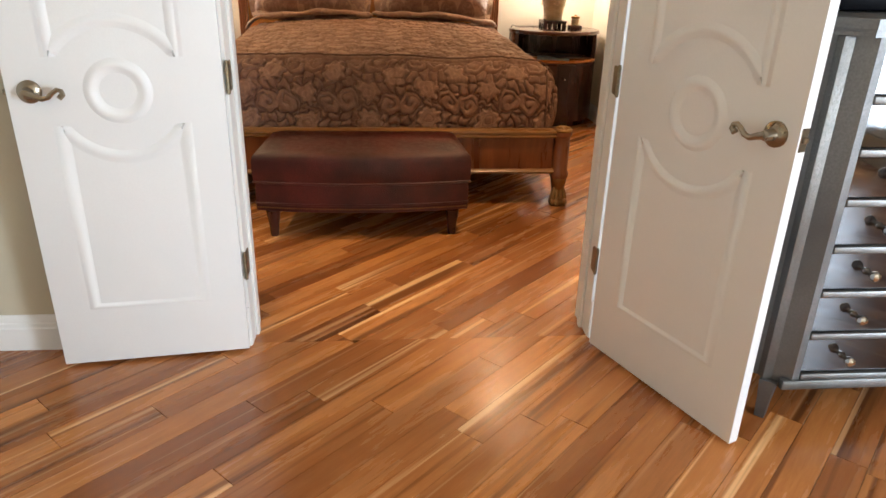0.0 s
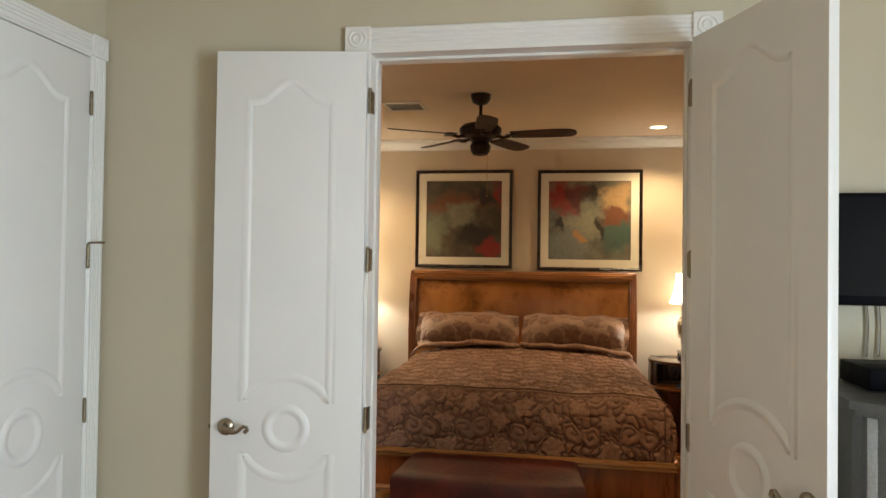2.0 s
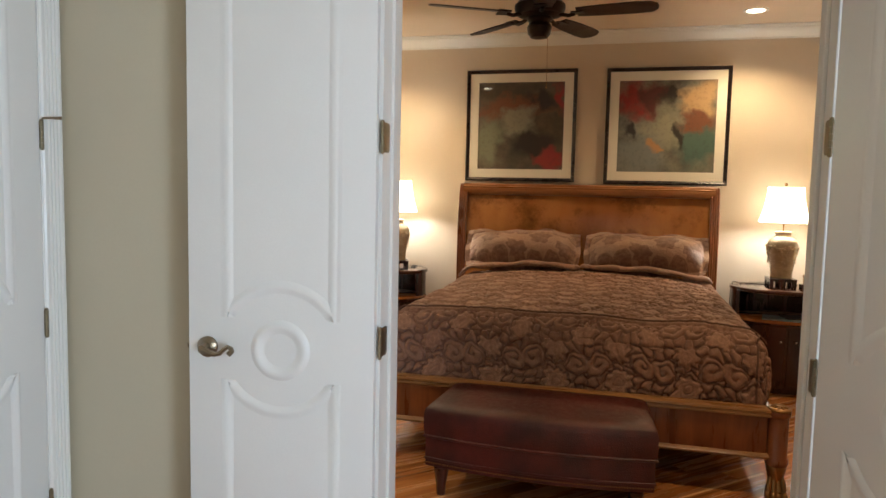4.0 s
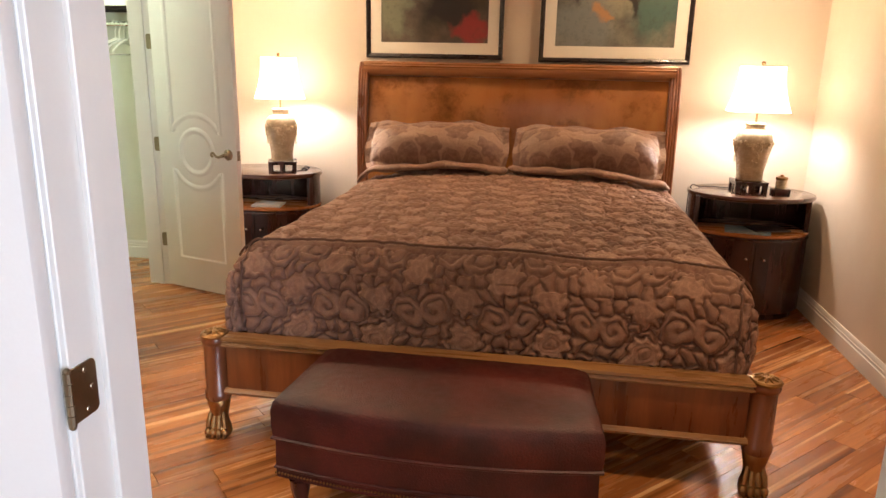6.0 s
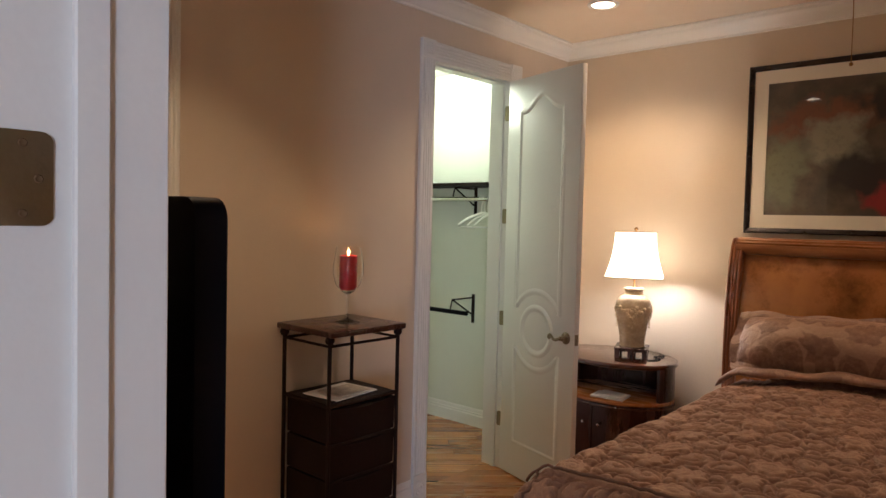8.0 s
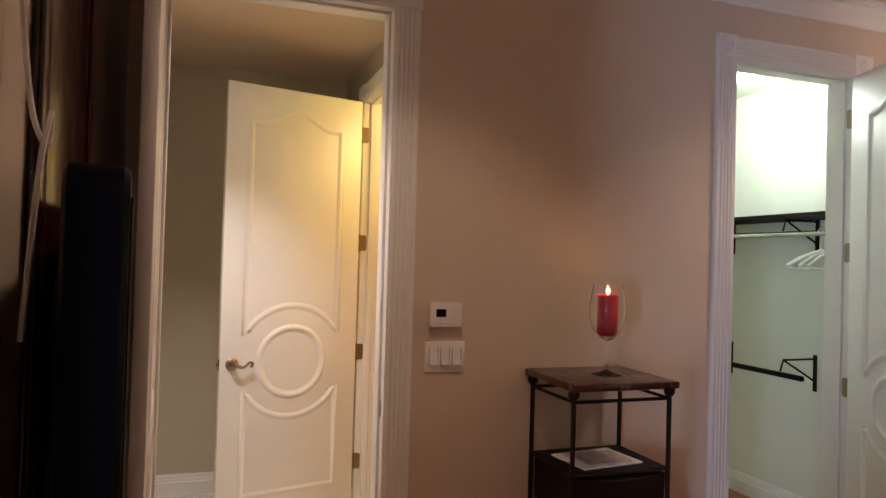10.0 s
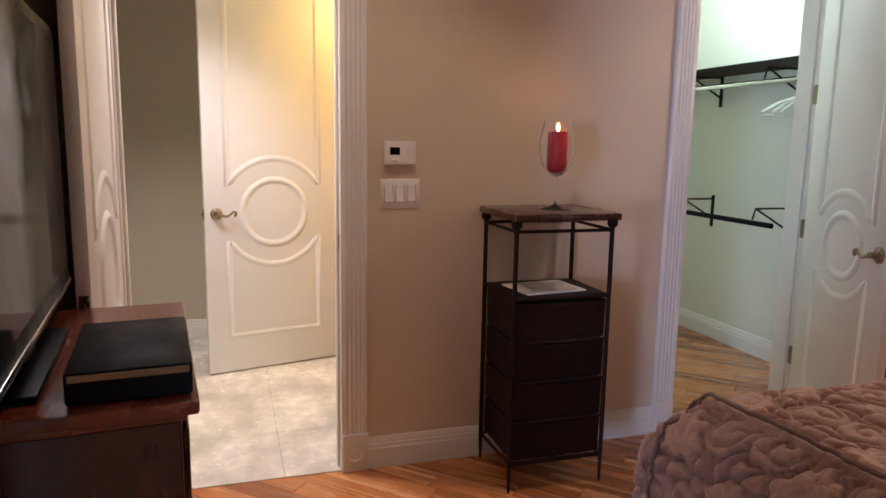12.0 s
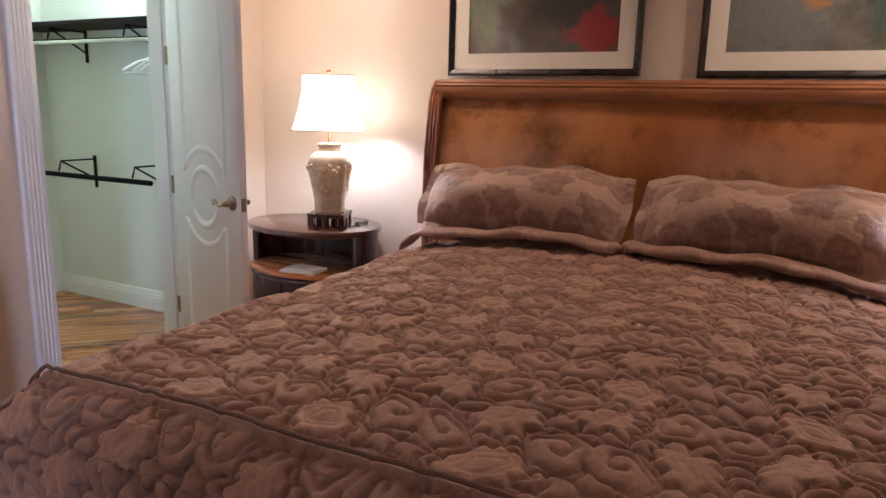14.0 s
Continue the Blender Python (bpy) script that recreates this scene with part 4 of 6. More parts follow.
def bedspread():
    root = thing("bedspread", "quilted brown damask bedspread draped over the bed", "bedspread")
    W, drop, side = BX1 - BX0 - 0.13, 0.27, 0.36
    y_foot, y_head = BFOOT + 0.055, 3.45
    top = 0.765
    rc, rf = 0.11, 0.15                                   # rounding of the side and foot edges
    # arc-length grid: u across (with the sides), v along (with the foot)
    nu, nv = 620, 540
    su = np.linspace(-(W / 2 + side), W / 2 + side, nu)
    sv = np.linspace(-drop, y_head - y_foot, nv)
    U, V = np.meshgrid(su, sv)

    def fold(s, half, r):
        """Arc length past a rounded edge: how far out and how far down."""
        a = half - r
        over = np.clip(s - a, 0, None)
        ang = np.clip(over / r, 0, np.pi / 2)
        down = r * (1 - np.cos(ang)) + np.clip(over - r * np.pi / 2, 0, None)
        out = np.minimum(s, a) + r * np.sin(ang)
        return out, down
    ox, dx = fold(np.abs(U), W / 2 + 0.005, rc)
    ov, dv = fold(-V + 0.3, 0.3, rf)
    x = BXC + np.sign(U) * ox
    y = y_foot - (ov - 0.3)
    y = np.where(V > 0.3, y_foot + V, y)
    dv = np.where(V > 0.3, 0, dv)
    down = np.where((dx > 0) & (dv > 0), np.maximum(dx, dv) + 0.25 * np.minimum(dx, dv), dx + dv)
    crown = (0.018 + 0.022 * np.clip(V, 0, 1.9)) * (1 - np.clip(np.abs(U) / (W / 2), 0, 1) ** 2.2) + 0.016 * np.clip(V, 0, None) / 2
    z = top + crown * np.clip(1 - down / 0.1, 0, 1) - np.minimum(down, np.where(dx > dv, 0.40, 0.345))
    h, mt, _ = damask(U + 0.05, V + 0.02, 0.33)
    wob = np.array([noise.noise(Vector((float(a) * 3.1, float(b) * 3.1, 0.3))) for a, b in zip(U.ravel()[::1], V.ravel()[::1])]).reshape(U.shape)
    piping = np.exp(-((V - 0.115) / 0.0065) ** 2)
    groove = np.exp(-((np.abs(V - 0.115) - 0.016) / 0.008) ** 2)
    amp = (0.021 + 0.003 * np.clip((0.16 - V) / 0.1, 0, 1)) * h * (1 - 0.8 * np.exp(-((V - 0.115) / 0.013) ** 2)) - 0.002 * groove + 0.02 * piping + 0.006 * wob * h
    # shade painted into the two grooves beside the piping
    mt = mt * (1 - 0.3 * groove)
    # surface normal by differences
    P = np.stack([x, y, z + 0.012 * wob * (down < 0.02)], -1)
    P[..., 1] -= 0.018 * wob * (dv > 0.08)
    P[..., 0] += np.sign(U) * 0.025 * np.sin(V * 9 + wob * 3) * np.clip((dx - 0.08) / 0.25, 0, 1)
    gu, gv = np.gradient(P, axis=1), np.gradient(P, axis=0)
    N = np.cross(gu, gv)
    N /= np.linalg.norm(N, axis=-1, keepdims=True) + 1e-9
    P = P + N * amp[..., None]
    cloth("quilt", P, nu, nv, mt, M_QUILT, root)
    # corded seams: along the foot edge and down the corners of the drop
    row = int(np.argmin(np.abs(sv - 0.115)))
    cols = [k for k in range(0, nu, 4) if abs(su[k]) < W / 2 + 0.02]
    bm = B()
    tube(bm, [tuple(P[row, k] + N[row, k] * 0.010) for k in cols], 0.005, 6)
    part("piping", bm, M_PIPING, root, "corded seam along the foot")
    for c in (-W / 2 + 0.03, W / 2 - 0.03):
        col = int(np.argmin(np.abs(su - c)))
        bm = B()
        tube(bm, [tuple(P[k, col] + N[k, col] * 0.008) for k in range(row, 3, -4)], 0.005, 6)
        part("corner_piping", bm, M_PIPING, root)
    return root


bedspread()


def pillow(cx, cy, cz, w, h, tilt, yaw, label, rest):
    """Sham leaning on the headboard, with a flange whose lower side lies on the bed; rest gives that side's height at both ends."""
    m = pose(cx, cy, cz, tilt, 0, yaw)
    root = thing("pillow", label, "pillow", m, "pillows on the bed")
    nu, nv = 150, 90
    for sgn, nm in ((1, "front"), (-1, "back")):
        u = np.linspace(-w / 2, w / 2, nu)
        v = np.linspace(-h / 2, h / 2, nv)
        U, V = np.meshgrid(u, v)
        fl = 0.042
        px, pv = np.clip((w / 2 - fl - np.abs(U)) / (w / 2 - fl), 0, 1), np.clip((h / 2 - fl - np.abs(V)) / (h / 2 - fl), 0, 1)
        puff = 0.17 * (1 - (1 - px) ** 3.2) ** 0.7 * (1 - (1 - pv) ** 2.2) ** 0.7
        sag = 0.012 * np.sin(U * 9 + cx * 5) * np.clip(V / h + 0.5, 0, 1)
        wr = np.array([noise.noise(Vector((float(a) * 6, float(b) * 9, cx + sgn))) for a, b in zip(U.ravel(), V.ravel())]).reshape(U.shape)
        hh, _, on = damask(U + 0.03, V + 0.02, 0.40)
        mt = np.where(on, 0.95, 0.12) * np.clip(hh * 1.5, 0, 1)
        depth = puff * (0.9 if sgn > 0 else 0.55) + 0.014 * wr * (puff > 0.01) + 0.003 * hh
        wave = 0.012 * np.sin(U * 22) * (np.abs(V) > h / 2 - fl) + 0.01 * np.sin(V * 30) * (np.abs(U) > w / 2 - fl)
        pinch = 1 - 0.06 * (np.abs(V) / (h / 2)) ** 2
        ear = 0.05 * (np.abs(U) / (w / 2)) ** 6 * np.clip(V / (h / 2), 0, 1) ** 3
        pts = np.stack([U * (pinch + ear), -sgn * depth - 0.004 * sgn + wave, V * (1.06 - 0.2 * (np.abs(U) / (w / 2)) ** 3) + sag], -1)
        cloth(nm, pts if sgn > 0 else pts[:, ::-1], nu, nv, mt if sgn > 0 else mt[:, ::-1], M_PILLOW, root)
    # lower side of the flange, folded forward on the bed
    nu, nv = 160, 22
    U, A = np.meshgrid(np.linspace(-w / 2 - 0.015, w / 2 + 0.015, nu), np.linspace(0, 2 * np.pi, nv))
    end = np.clip((w / 2 + 0.015 - np.abs(U)) / 0.03, 0.05, 1) ** 0.5
    f = U / w + 0.5
    wavy = np.sin(U * 11 + cx) + 0.6 * np.sin(U * 27 + 2 * cx)
    ry, rz = (0.055 + 0.008 * wavy) * end, (0.021 + 0.004 * np.sin(U * 19)) * end
    fold = np.sign(np.sin(A)) * np.abs(np.sin(A)) ** 0.8
    hh, _, on = damask(U, A * 0.03, 0.27)
    xs = cx + U
    ys = cy - 0.17 + 0.014 * wavy + math.sin(radians(yaw)) * U + ry * np.cos(A)
    zs = rest[0] + (rest[1] - rest[0]) * f + 0.028 * np.sin(np.pi * f) + 0.005 * wavy + rz * fold
    over = np.clip(np.abs(xs - BXC) - 0.86, 0, 0.15)         # hangs over the rounded side of the bed
    zs -= 0.11 * (1 - np.cos(over / 0.11))
    P = np.stack([xs, ys, zs], -1)
    inv = np.array(m.inverted())
    P = P @ inv[:3, :3].T + inv[:3, 3]
    cloth("folded_flange", P, nu, nv, np.where(on, 0.8, 0.15), M_PILLOW, root)
    return root


pillow(-0.055, 3.50, 0.99, 0.935, 0.39, -43, 2, "plump brown damask pillow leaning on the headboard", (0.842, 0.885))
pillow(0.905, 3.49, 0.99, 0.935, 0.39, -44, -3, "plump brown damask pillow catching the lamp light", (0.885, 0.838))


# ---- ottoman ----
def ottoman():
    root = thing("ottoman", "oxblood leather bench with a bowed front and nailheads", "ottoman", pose(0.385, 1.26, 0))
    hw, hd = 0.53, 0.25

    def outline(e, n=17):
        pts = []
        for i in range(n):
            u = -1 + 2 * i / (n - 1)
            pts.append(((hw + e) * u, -hd - e - 0.055 * (1 - u * u)))
        for i in range(n):
            u = 1 - 2 * i / (n - 1)
            pts.append(((hw * 0.93 + e) * u, hd + e))
        return pts

    def stack(levels):
        bm = B()
        rs = [ring(bm, [(x, y, z) for x, y in outline(e)]) for e, z in levels]
        for a, b in zip(rs, rs[1:]):
            bridge(bm, a, b)
        bm.faces.new(rs[0]), bm.faces.new(rs[-1])
        return bm
    bm = stack([(-0.01, 0.285), (0.002, 0.29), (0.006, 0.33), (0.006, 0.39), (0.0, 0.415), (-0.012, 0.428), (-0.05, 0.436), (-0.12, 0.441), (-0.2, 0.443)])
    part("seat_cushion", bm, M_LEATHER, root, angle=50)
    bm = stack([(0.004, 0.28), (0.009, 0.284), (0.009, 0.290), (0.004, 0.294)])
    part("welt", bm, M_LEATHER, root)
    bm = stack([(-0.012, 0.135), (-0.004, 0.14), (-0.002, 0.20), (-0.004, 0.279)])
    part("base", bm, M_LEATHER, root)
    bm = stack([(0.0, 0.172), (0.003, 0.175), (0.003, 0.181), (0.0, 0.184)])
    part("trim_band", bm, M_LEATHER, root)
    o = outline(-0.001, 90)
    bm = B()
    ball(bm, (0, 0, 0), 0.0042, 6)
    nail = mesh_of("nailhead", bm)
    nail.materials.append(M_GOLD)
    for x, y in o[:90] + o[90::3]:
        ob = new("nailhead", nail)
        ob.parent, ob.location = root, (x, y, 0.157)
    for x, y in ((-0.45, -0.235), (0.45, -0.235), (-0.43, 0.2), (0.43, 0.2)):
        bm = B()
        lathe(bm, [(0.02, 0.0), (0.022, 0.01), (0.024, 0.05), (0.032, 0.10), (0.036, 0.136)], (x, y, 0), 14)
        part("leg", bm, M_MAHOG, root, "dark turned wooden leg")


ottoman()


# ---- nightstands and lamps ----
def nightstand(m, label):
    root = thing("nightstand", label, "nightstand", m, "oval nightstands")
    rx, ry, n = 0.365, 0.275, 48

    def oval(e, z):
        return [((rx + e) * math.cos(2 * math.pi * i / n), (ry + e) * math.sin(2 * math.pi * i / n), z) for i in range(n)]

    def stack(levels, mat_, nm, lb="", par=root):
        bm = B()
        rs = [ring(bm, oval(e, z)) for e, z in levels]
        for a, b in zip(rs, rs[1:]):
            bridge(bm, a, b)
        bm.faces.new(list(reversed(rs[0]))), bm.faces.new(rs[-1])
        return part(nm, bm, mat_, par, lb)
    stack([(-0.03, 0.0), (-0.03, 0.045)], M_MAHOG, "plinth")
    stack([(-0.004, 0.045), (0.0, 0.05), (0.0, 0.52), (-0.004, 0.525)], M_MAHOG, "body")
    stack([(0.0, 0.525), (0.006, 0.53), (0.006, 0.542), (0.0, 0.546)], M_CHERRY, "shelf", "open cherry shelf")
    top = stack([(0.0, 0.74), (0.014, 0.745), (0.018, 0.757), (0.014, 0.77), (0.006, 0.773), (-0.26, 0.774)], M_MAHOG_TOP, "tabletop", "glossy dark oval top")
    # back and cheeks of the open niche: a curved skin that leaves the front free
    bm = B()
    outer, inner = [], []
    for i in range(37):
        a = radians(-22 + 224 * i / 36)
        outer.append((rx * math.cos(a), ry * math.sin(a)))
        inner.append(((rx - 0.025) * math.cos(a), (ry - 0.025) * math.sin(a)))
    loops = [ring(bm, [(x, y, z) for x, y in outer + inner[::-1]]) for z in (0.546, 0.74)]
    bridge(bm, loops[0], loops[1])
    for i in range(36):
        for L in loops:
            bm.faces.new((L[i], L[i + 1], L[-2 - i], L[-1 - i]))
    part("niche_wall", bm, M_MAHOG, root)
    bm = B()
    tube(bm, [((rx + 0.002) * math.cos(a), (ry + 0.002) * math.sin(a), 0.51) for a in [2 * math.pi * i / 48 for i in range(49)]], 0.006, 6)
    part("bead", bm, M_MAHOG_TOP, root)
    for a in (-98, -82):
        bm = B()
        x, y = (rx + 0.002) * math.cos(radians(a)), (ry + 0.002) * math.sin(radians(a))
        tube(bm, [(x, y, 0.40), (x, y - 0.01, 0.40), (x, y - 0.018, 0.40)], [0.004, 0.004, 0.009], 10)
        ball(bm, (x, y - 0.02, 0.40), 0.009, 8)
        part("knob", bm, M_CHROME, root, "small bright knob")
    bm = B()
    box(bm, -0.0015, 0.0015, -ry - 0.003, -ry + 0.01, 0.06, 0.50)
    part("door_gap", bm, M_BLACKMATT, root)
    return root


NS_L, NS_R = (-1.285, 3.67), (1.935, 3.66)
NS_Z = 0.774
ns = nightstand(pose(*NS_L, 0), "dark mahogany oval nightstand with an open niche, beside the closet door")
copy_thing(ns, pose(*NS_R, 0))
tagged([o for o in scene.objects if o.name.startswith("nightstand")][-1], "dark mahogany oval nightstand with books in its niche")


def table_lamp(m, label):
    root = thing("table_lamp", label, "table lamp", m, "bedside lamps")
    bm = B()
    for x0, x1, y0, y1 in ((-0.095, 0.095, -0.095, -0.085), (-0.095, 0.095, 0.085, 0.095), (-0.095, -0.085, -0.085, 0.085), (0.085, 0.095, -0.085, 0.085)):
        box(bm, x0, x1, y0, y1, 0.044, 0.058)
    box(bm, -0.098, 0.098, -0.098, 0.098, 0.058, 0.068, 0.002, 1)
    for sx in (-1, 1):
        for sy in (-1, 1):
            box(bm, min(sx * 0.095, sx * 0.065), max(sx * 0.095, sx * 0.065), min(sy * 0.095, sy * 0.065), max(sy * 0.095, sy * 0.065), 0.0, 0.044, 0.002, 1)
    for s in (-1, 1):
        box(bm, -0.018, 0.018, s * 0.09 - 0.004, s * 0.09 + 0.004, 0.0, 0.044)
        box(bm, s * 0.09 - 0.004, s * 0.09 + 0.004, -0.018, 0.018, 0.0, 0.044)
    part("stand", bm, M_MAHOG, root, "carved dark wooden stand")
    bm = B()
    lathe(bm, [(0.0671, 0.068), (0.0757, 0.075), (0.0740, 0.090), (0.0757, 0.130), (0.0843, 0.190), (0.0946, 0.250), (0.1032, 0.300), (0.1049, 0.330), (0.0963, 0.365), (0.0731, 0.390), (0.0533, 0.400), (0.0499, 0.415), (0.0568, 0.425), (0.0568, 0.436), (0.0430, 0.440)], seg=40, square=1.6)
    part("vase", bm, M_CERAMIC, root, "squared ceramic jar")
    bm = B()
    rng = random.Random(4)
    for f in range(4):
        q = Euler((0, 0, math.pi / 2 * f)).to_matrix()
        for k in range(11):
            u = -0.07 + 0.014 * k
            z = 0.325 - 0.022 * abs(math.sin(k * 0.9)) - rng.random() * 0.012
            ball(bm, q @ Vector((u, -0.098 + 0.05 * abs(u), z)), 0.011 + 0.004 * rng.random(), 6)
        for k in range(12):
            a = 2 * math.pi * k / 12
            ball(bm, q @ Vector((0.026 * math.cos(a), -0.099, 0.285 + 0.03 * math.sin(a))), 0.009, 6)
        for k in range(5):
            ball(bm, q @ Vector((rng.uniform(-.02, .02), -0.095, 0.24 - 0.012 * k)), 0.007, 6)
        tube(bm, [q @ Vector((u, -0.099 + 0.05 * abs(u), 0.31 - 2.2 * (0.06 - abs(u)) ** 2 * 8)) for u in [-0.07 + 0.00875 * k for k in range(17)]], 0.006, 6)
    part("flower_relief", bm, M_RELIEF, root, "raised flower garland")
    bm = B()
    tube(bm, [(0, 0, 0.438), (0, 0, 0.80)], 0.006, 8)
    ball(bm, (0, 0, 0.807), 0.013, 10)
    part("stem", bm, M_GOLD, root, "brass stem and finial")
    # flared shade with cut corners
    bm = B()

    def cut(w, d, z):
        c = 0.16
        p = [(-w, -d + d * c), (-w + w * c, -d), (w - w * c, -d), (w, -d + d * c), (w, d - d * c), (w - w * c, d), (-w + w * c, d), (-w, d - d * c)]
        out = []
        for i in range(8):
            a, b = p[i], p[(i + 1) % 8]
            n = 6 if i % 2 else 1
            out += [(a[0] + (b[0] - a[0]) * k / n, a[1] + (b[1] - a[1]) * k / n, z) for k in range(n)]
        return out
    rows = []
    for i in range(11):
        f = i / 10
        w = 0.168 - 0.052 * (1 - (1 - f) ** 2.0)
        rows.append(ring(bm, cut(w, w * 0.7, 0.505 + 0.285 * f)))
    for a, b in zip(rows, rows[1:]):
        bridge(bm, a, b)
    me = part("shade", bm, M_SHADE, root, "lit cream bell lampshade")
    for w, z in ((0.1695, 0.505), (0.1175, 0.79)):
        bm = B()
        loop = cut(w, w * 0.7, z)
        tube(bm, loop + loop[:1], 0.0035, 6)
        part("shade_trim", bm, M_CERAMIC, me)
    bm = B()
    for a in range(3):
        t = 2 * math.pi * a / 3
        tube(bm, [(0, 0, 0.788), (0.115 * math.cos(t), 0.08 * math.sin(t), 0.788)], 0.002, 5)
    part("spider", bm, M_GOLD, me)
    return root


lm = table_lamp(pose(BED_LAMPS[0][0], BED_LAMPS[0][1], NS_Z, 0, 0, 22) @ Matrix.Diagonal((1, 1, 0.965, 1)), "lit cream table lamp on a flowered ceramic jar base")
copy_thing(lm, pose(BED_LAMPS[1][0], BED_LAMPS[1][1], NS_Z))


def cord(name, pts, r, material, label, category):
    bm = B()
    fine = []
    P = [Vector(p) for p in pts]
    for i in range(len(P) - 1):
        p0, p1, p2, p3 = P[max(i - 1, 0)], P[i], P[i + 1], P[min(i + 2, len(P) - 1)]
        for k in range(6):
            t = k / 6
            fine.append(0.5 * ((2 * p1) + (p2 - p0) * t + (2 * p0 - 5 * p1 + 4 * p2 - p3) * t * t + (3 * p1 - p0 - 3 * p2 + p3) * t ** 3))
    tube(bm, fine + [P[-1]], r, 6)
    return solid(name, bm, material, label, category, kind="")


cord("lamp_cord", [(-1.10, 3.66, 0.7785), (-1.04, 3.62, 0.7785), (-1.01, 3.70, 0.7785), (-1.07, 3.74, 0.7785), (-1.03, 3.80, 0.7785), (-1.09, 3.86, 0.7785)], 0.003, M_BLACK, "black lamp cord lying on the nightstand", "cord")
cord("lamp_cord", [(1.83, 3.70, 0.7785), (1.72, 3.74, 0.7785), (1.64, 3.72, 0.777), (1.575, 3.70, 0.77), (1.565, 3.68, 0.5), (1.568, 3.70, 0.1)], 0.003, M_BLACK, "black lamp cord hanging down the nightstand", "cord")


def booklet(name, m, w, d, h, material, label, category="paper", group=""):
    bm = B()
    box(bm, -w / 2, w / 2, -d / 2, d / 2, 0, h, min(0.0015, h * 0.3), 1)
    ob = solid(name, bm, material, label, category, kind="", group=group)
    ob.matrix_basis = m
    return ob


booklet("folded_papers", pose(NS_L[0] + 0.06, NS_L[1] - 0.17, 0.547, 0, 0, 8), 0.2, 0.14, 0.012, M_WHITEPAPER, "white folded papers on the nightstand shelf")
booklet("folded_papers", pose(NS_L[0] + 0.07, NS_L[1] - 0.165, 0.5595, 0, 0, -4), 0.18, 0.12, 0.006, M_WHITEPAPER, "white folded papers on the nightstand shelf")
M_BLUEBOOK = paint("pale_blue_cover", (0.30, 0.42, 0.48), 0.35, 0.35, big=25)
M_DARKBOOK = paint("dark_printed_cover", (0.06, 0.045, 0.04), 0.35, 0.5, big=30)
booklet("magazine", pose(NS_R[0] - 0.03, NS_R[1] - 0.16, 0.547, 0, 0, -12), 0.26, 0.19, 0.012, M_BLUEBOOK, "pale blue magazine lying in the nightstand niche", "magazine")
booklet("magazine", pose(NS_R[0] + 0.09, NS_R[1] - 0.14, 0.5595, 0, 0, 14), 0.22, 0.16, 0.008, M_DARKBOOK, "dark printed magazine on top of another", "magazine")
# small glass jar and dish beside the lamp
g = thing("glass_candle_jar", "small clear glass jar with a gilt holder on the nightstand", "jar", pose(2.085, 3.575, NS_Z))
bm = B()
box(bm, -0.05, 0.05, -0.04, 0.04, 0.0, 0.035, 0.004)
part("holder", bm, M_MAHOG, g, "dark holder")
bm = B()
lathe(bm, [(0.026, 0.036), (0.03, 0.04), (0.032, 0.085), (0.028, 0.09)], seg=20)
part("jar", bm, M_RELIEF, g)
bm = B()
lathe(bm, [(0.034, 0.09), (0.036, 0.095), (0.034, 0.105), (0.012, 0.11), (0.008, 0.12)], seg=20)
part("lid", bm, M_GOLD, g, "gilt lid")


# ---- pictures ----
def picture(x0, x1, z0, z1, art, label):
    cx, cz = (x0 + x1) / 2, (z0 + z1) / 2
    root = thing("framed_picture", label, "picture", pose(cx, BACK_Y - 0.002, cz), "pair of pictures over the bed")
    hw, hh, fw = (x1 - x0) / 2, (z1 - z0) / 2, 0.03
    prof = [(0, 0), (0, -0.026), (0.006, -0.032), (0.014, -0.03), (0.02, -0.024), (fw, -0.02), (fw, 0)]
    for a, b, u in (((-hw, -hh), (hw, -hh), (0, 1)), ((hw, -hh), (hw, hh), (-1, 0)), ((hw, hh), (-hw, hh), (0, -1)), ((-hw, hh), (-hw, -hh), (1, 0))):
        bm = B()
        r0, r1 = [], []
        L = Vector((b[0] - a[0], 0, b[1] - a[1])).normalized()
        for p, q in prof:
            off = Vector((u[0] * p, q, u[1] * p))
            r0.append(bm.verts.new(Vector((a[0], 0, a[1])) + off + L * p))
            r1.append(bm.verts.new(Vector((b[0], 0, b[1])) + off - L * p))
        bridge(bm, r0, r1)
        bm.faces.new(r0), bm.faces.new(r1)
        part("frame_side", bm, M_FRAME, root, "dark moulded frame")
    mo, mi = hw - fw + 0.004, hw - 0.105
    ho, hi = hh - fw + 0.004, hh - 0.105
    for x_0, x_1, z_0, z_1 in ((-mo, mo, -ho, -hi), (-mo, mo, hi, ho), (-mo, -mi, -hi, hi), (mi, mo, -hi, hi)):
        bm = B()
        box(bm, x_0, x_1, -0.015, -0.011, z_0, z_1)
        part("mat_board", bm, M_MAT, root, "cream mat", smooth=False)
    bm = B()
    box(bm, -mi - 0.01, mi + 0.01, -0.0105, -0.006, -hi - 0.01, hi + 0.01)
    part("print", bm, art, root, "abstract painting", smooth=False)
    return root


picture(-0.643, 0.31, 1.55, 2.506, M_ART1, "framed abstract print in olive, orange and red above the headboard")
picture(0.553, 1.531, 1.54, 2.5, M_ART2, "framed abstract print in red, cream and teal above the headboard")


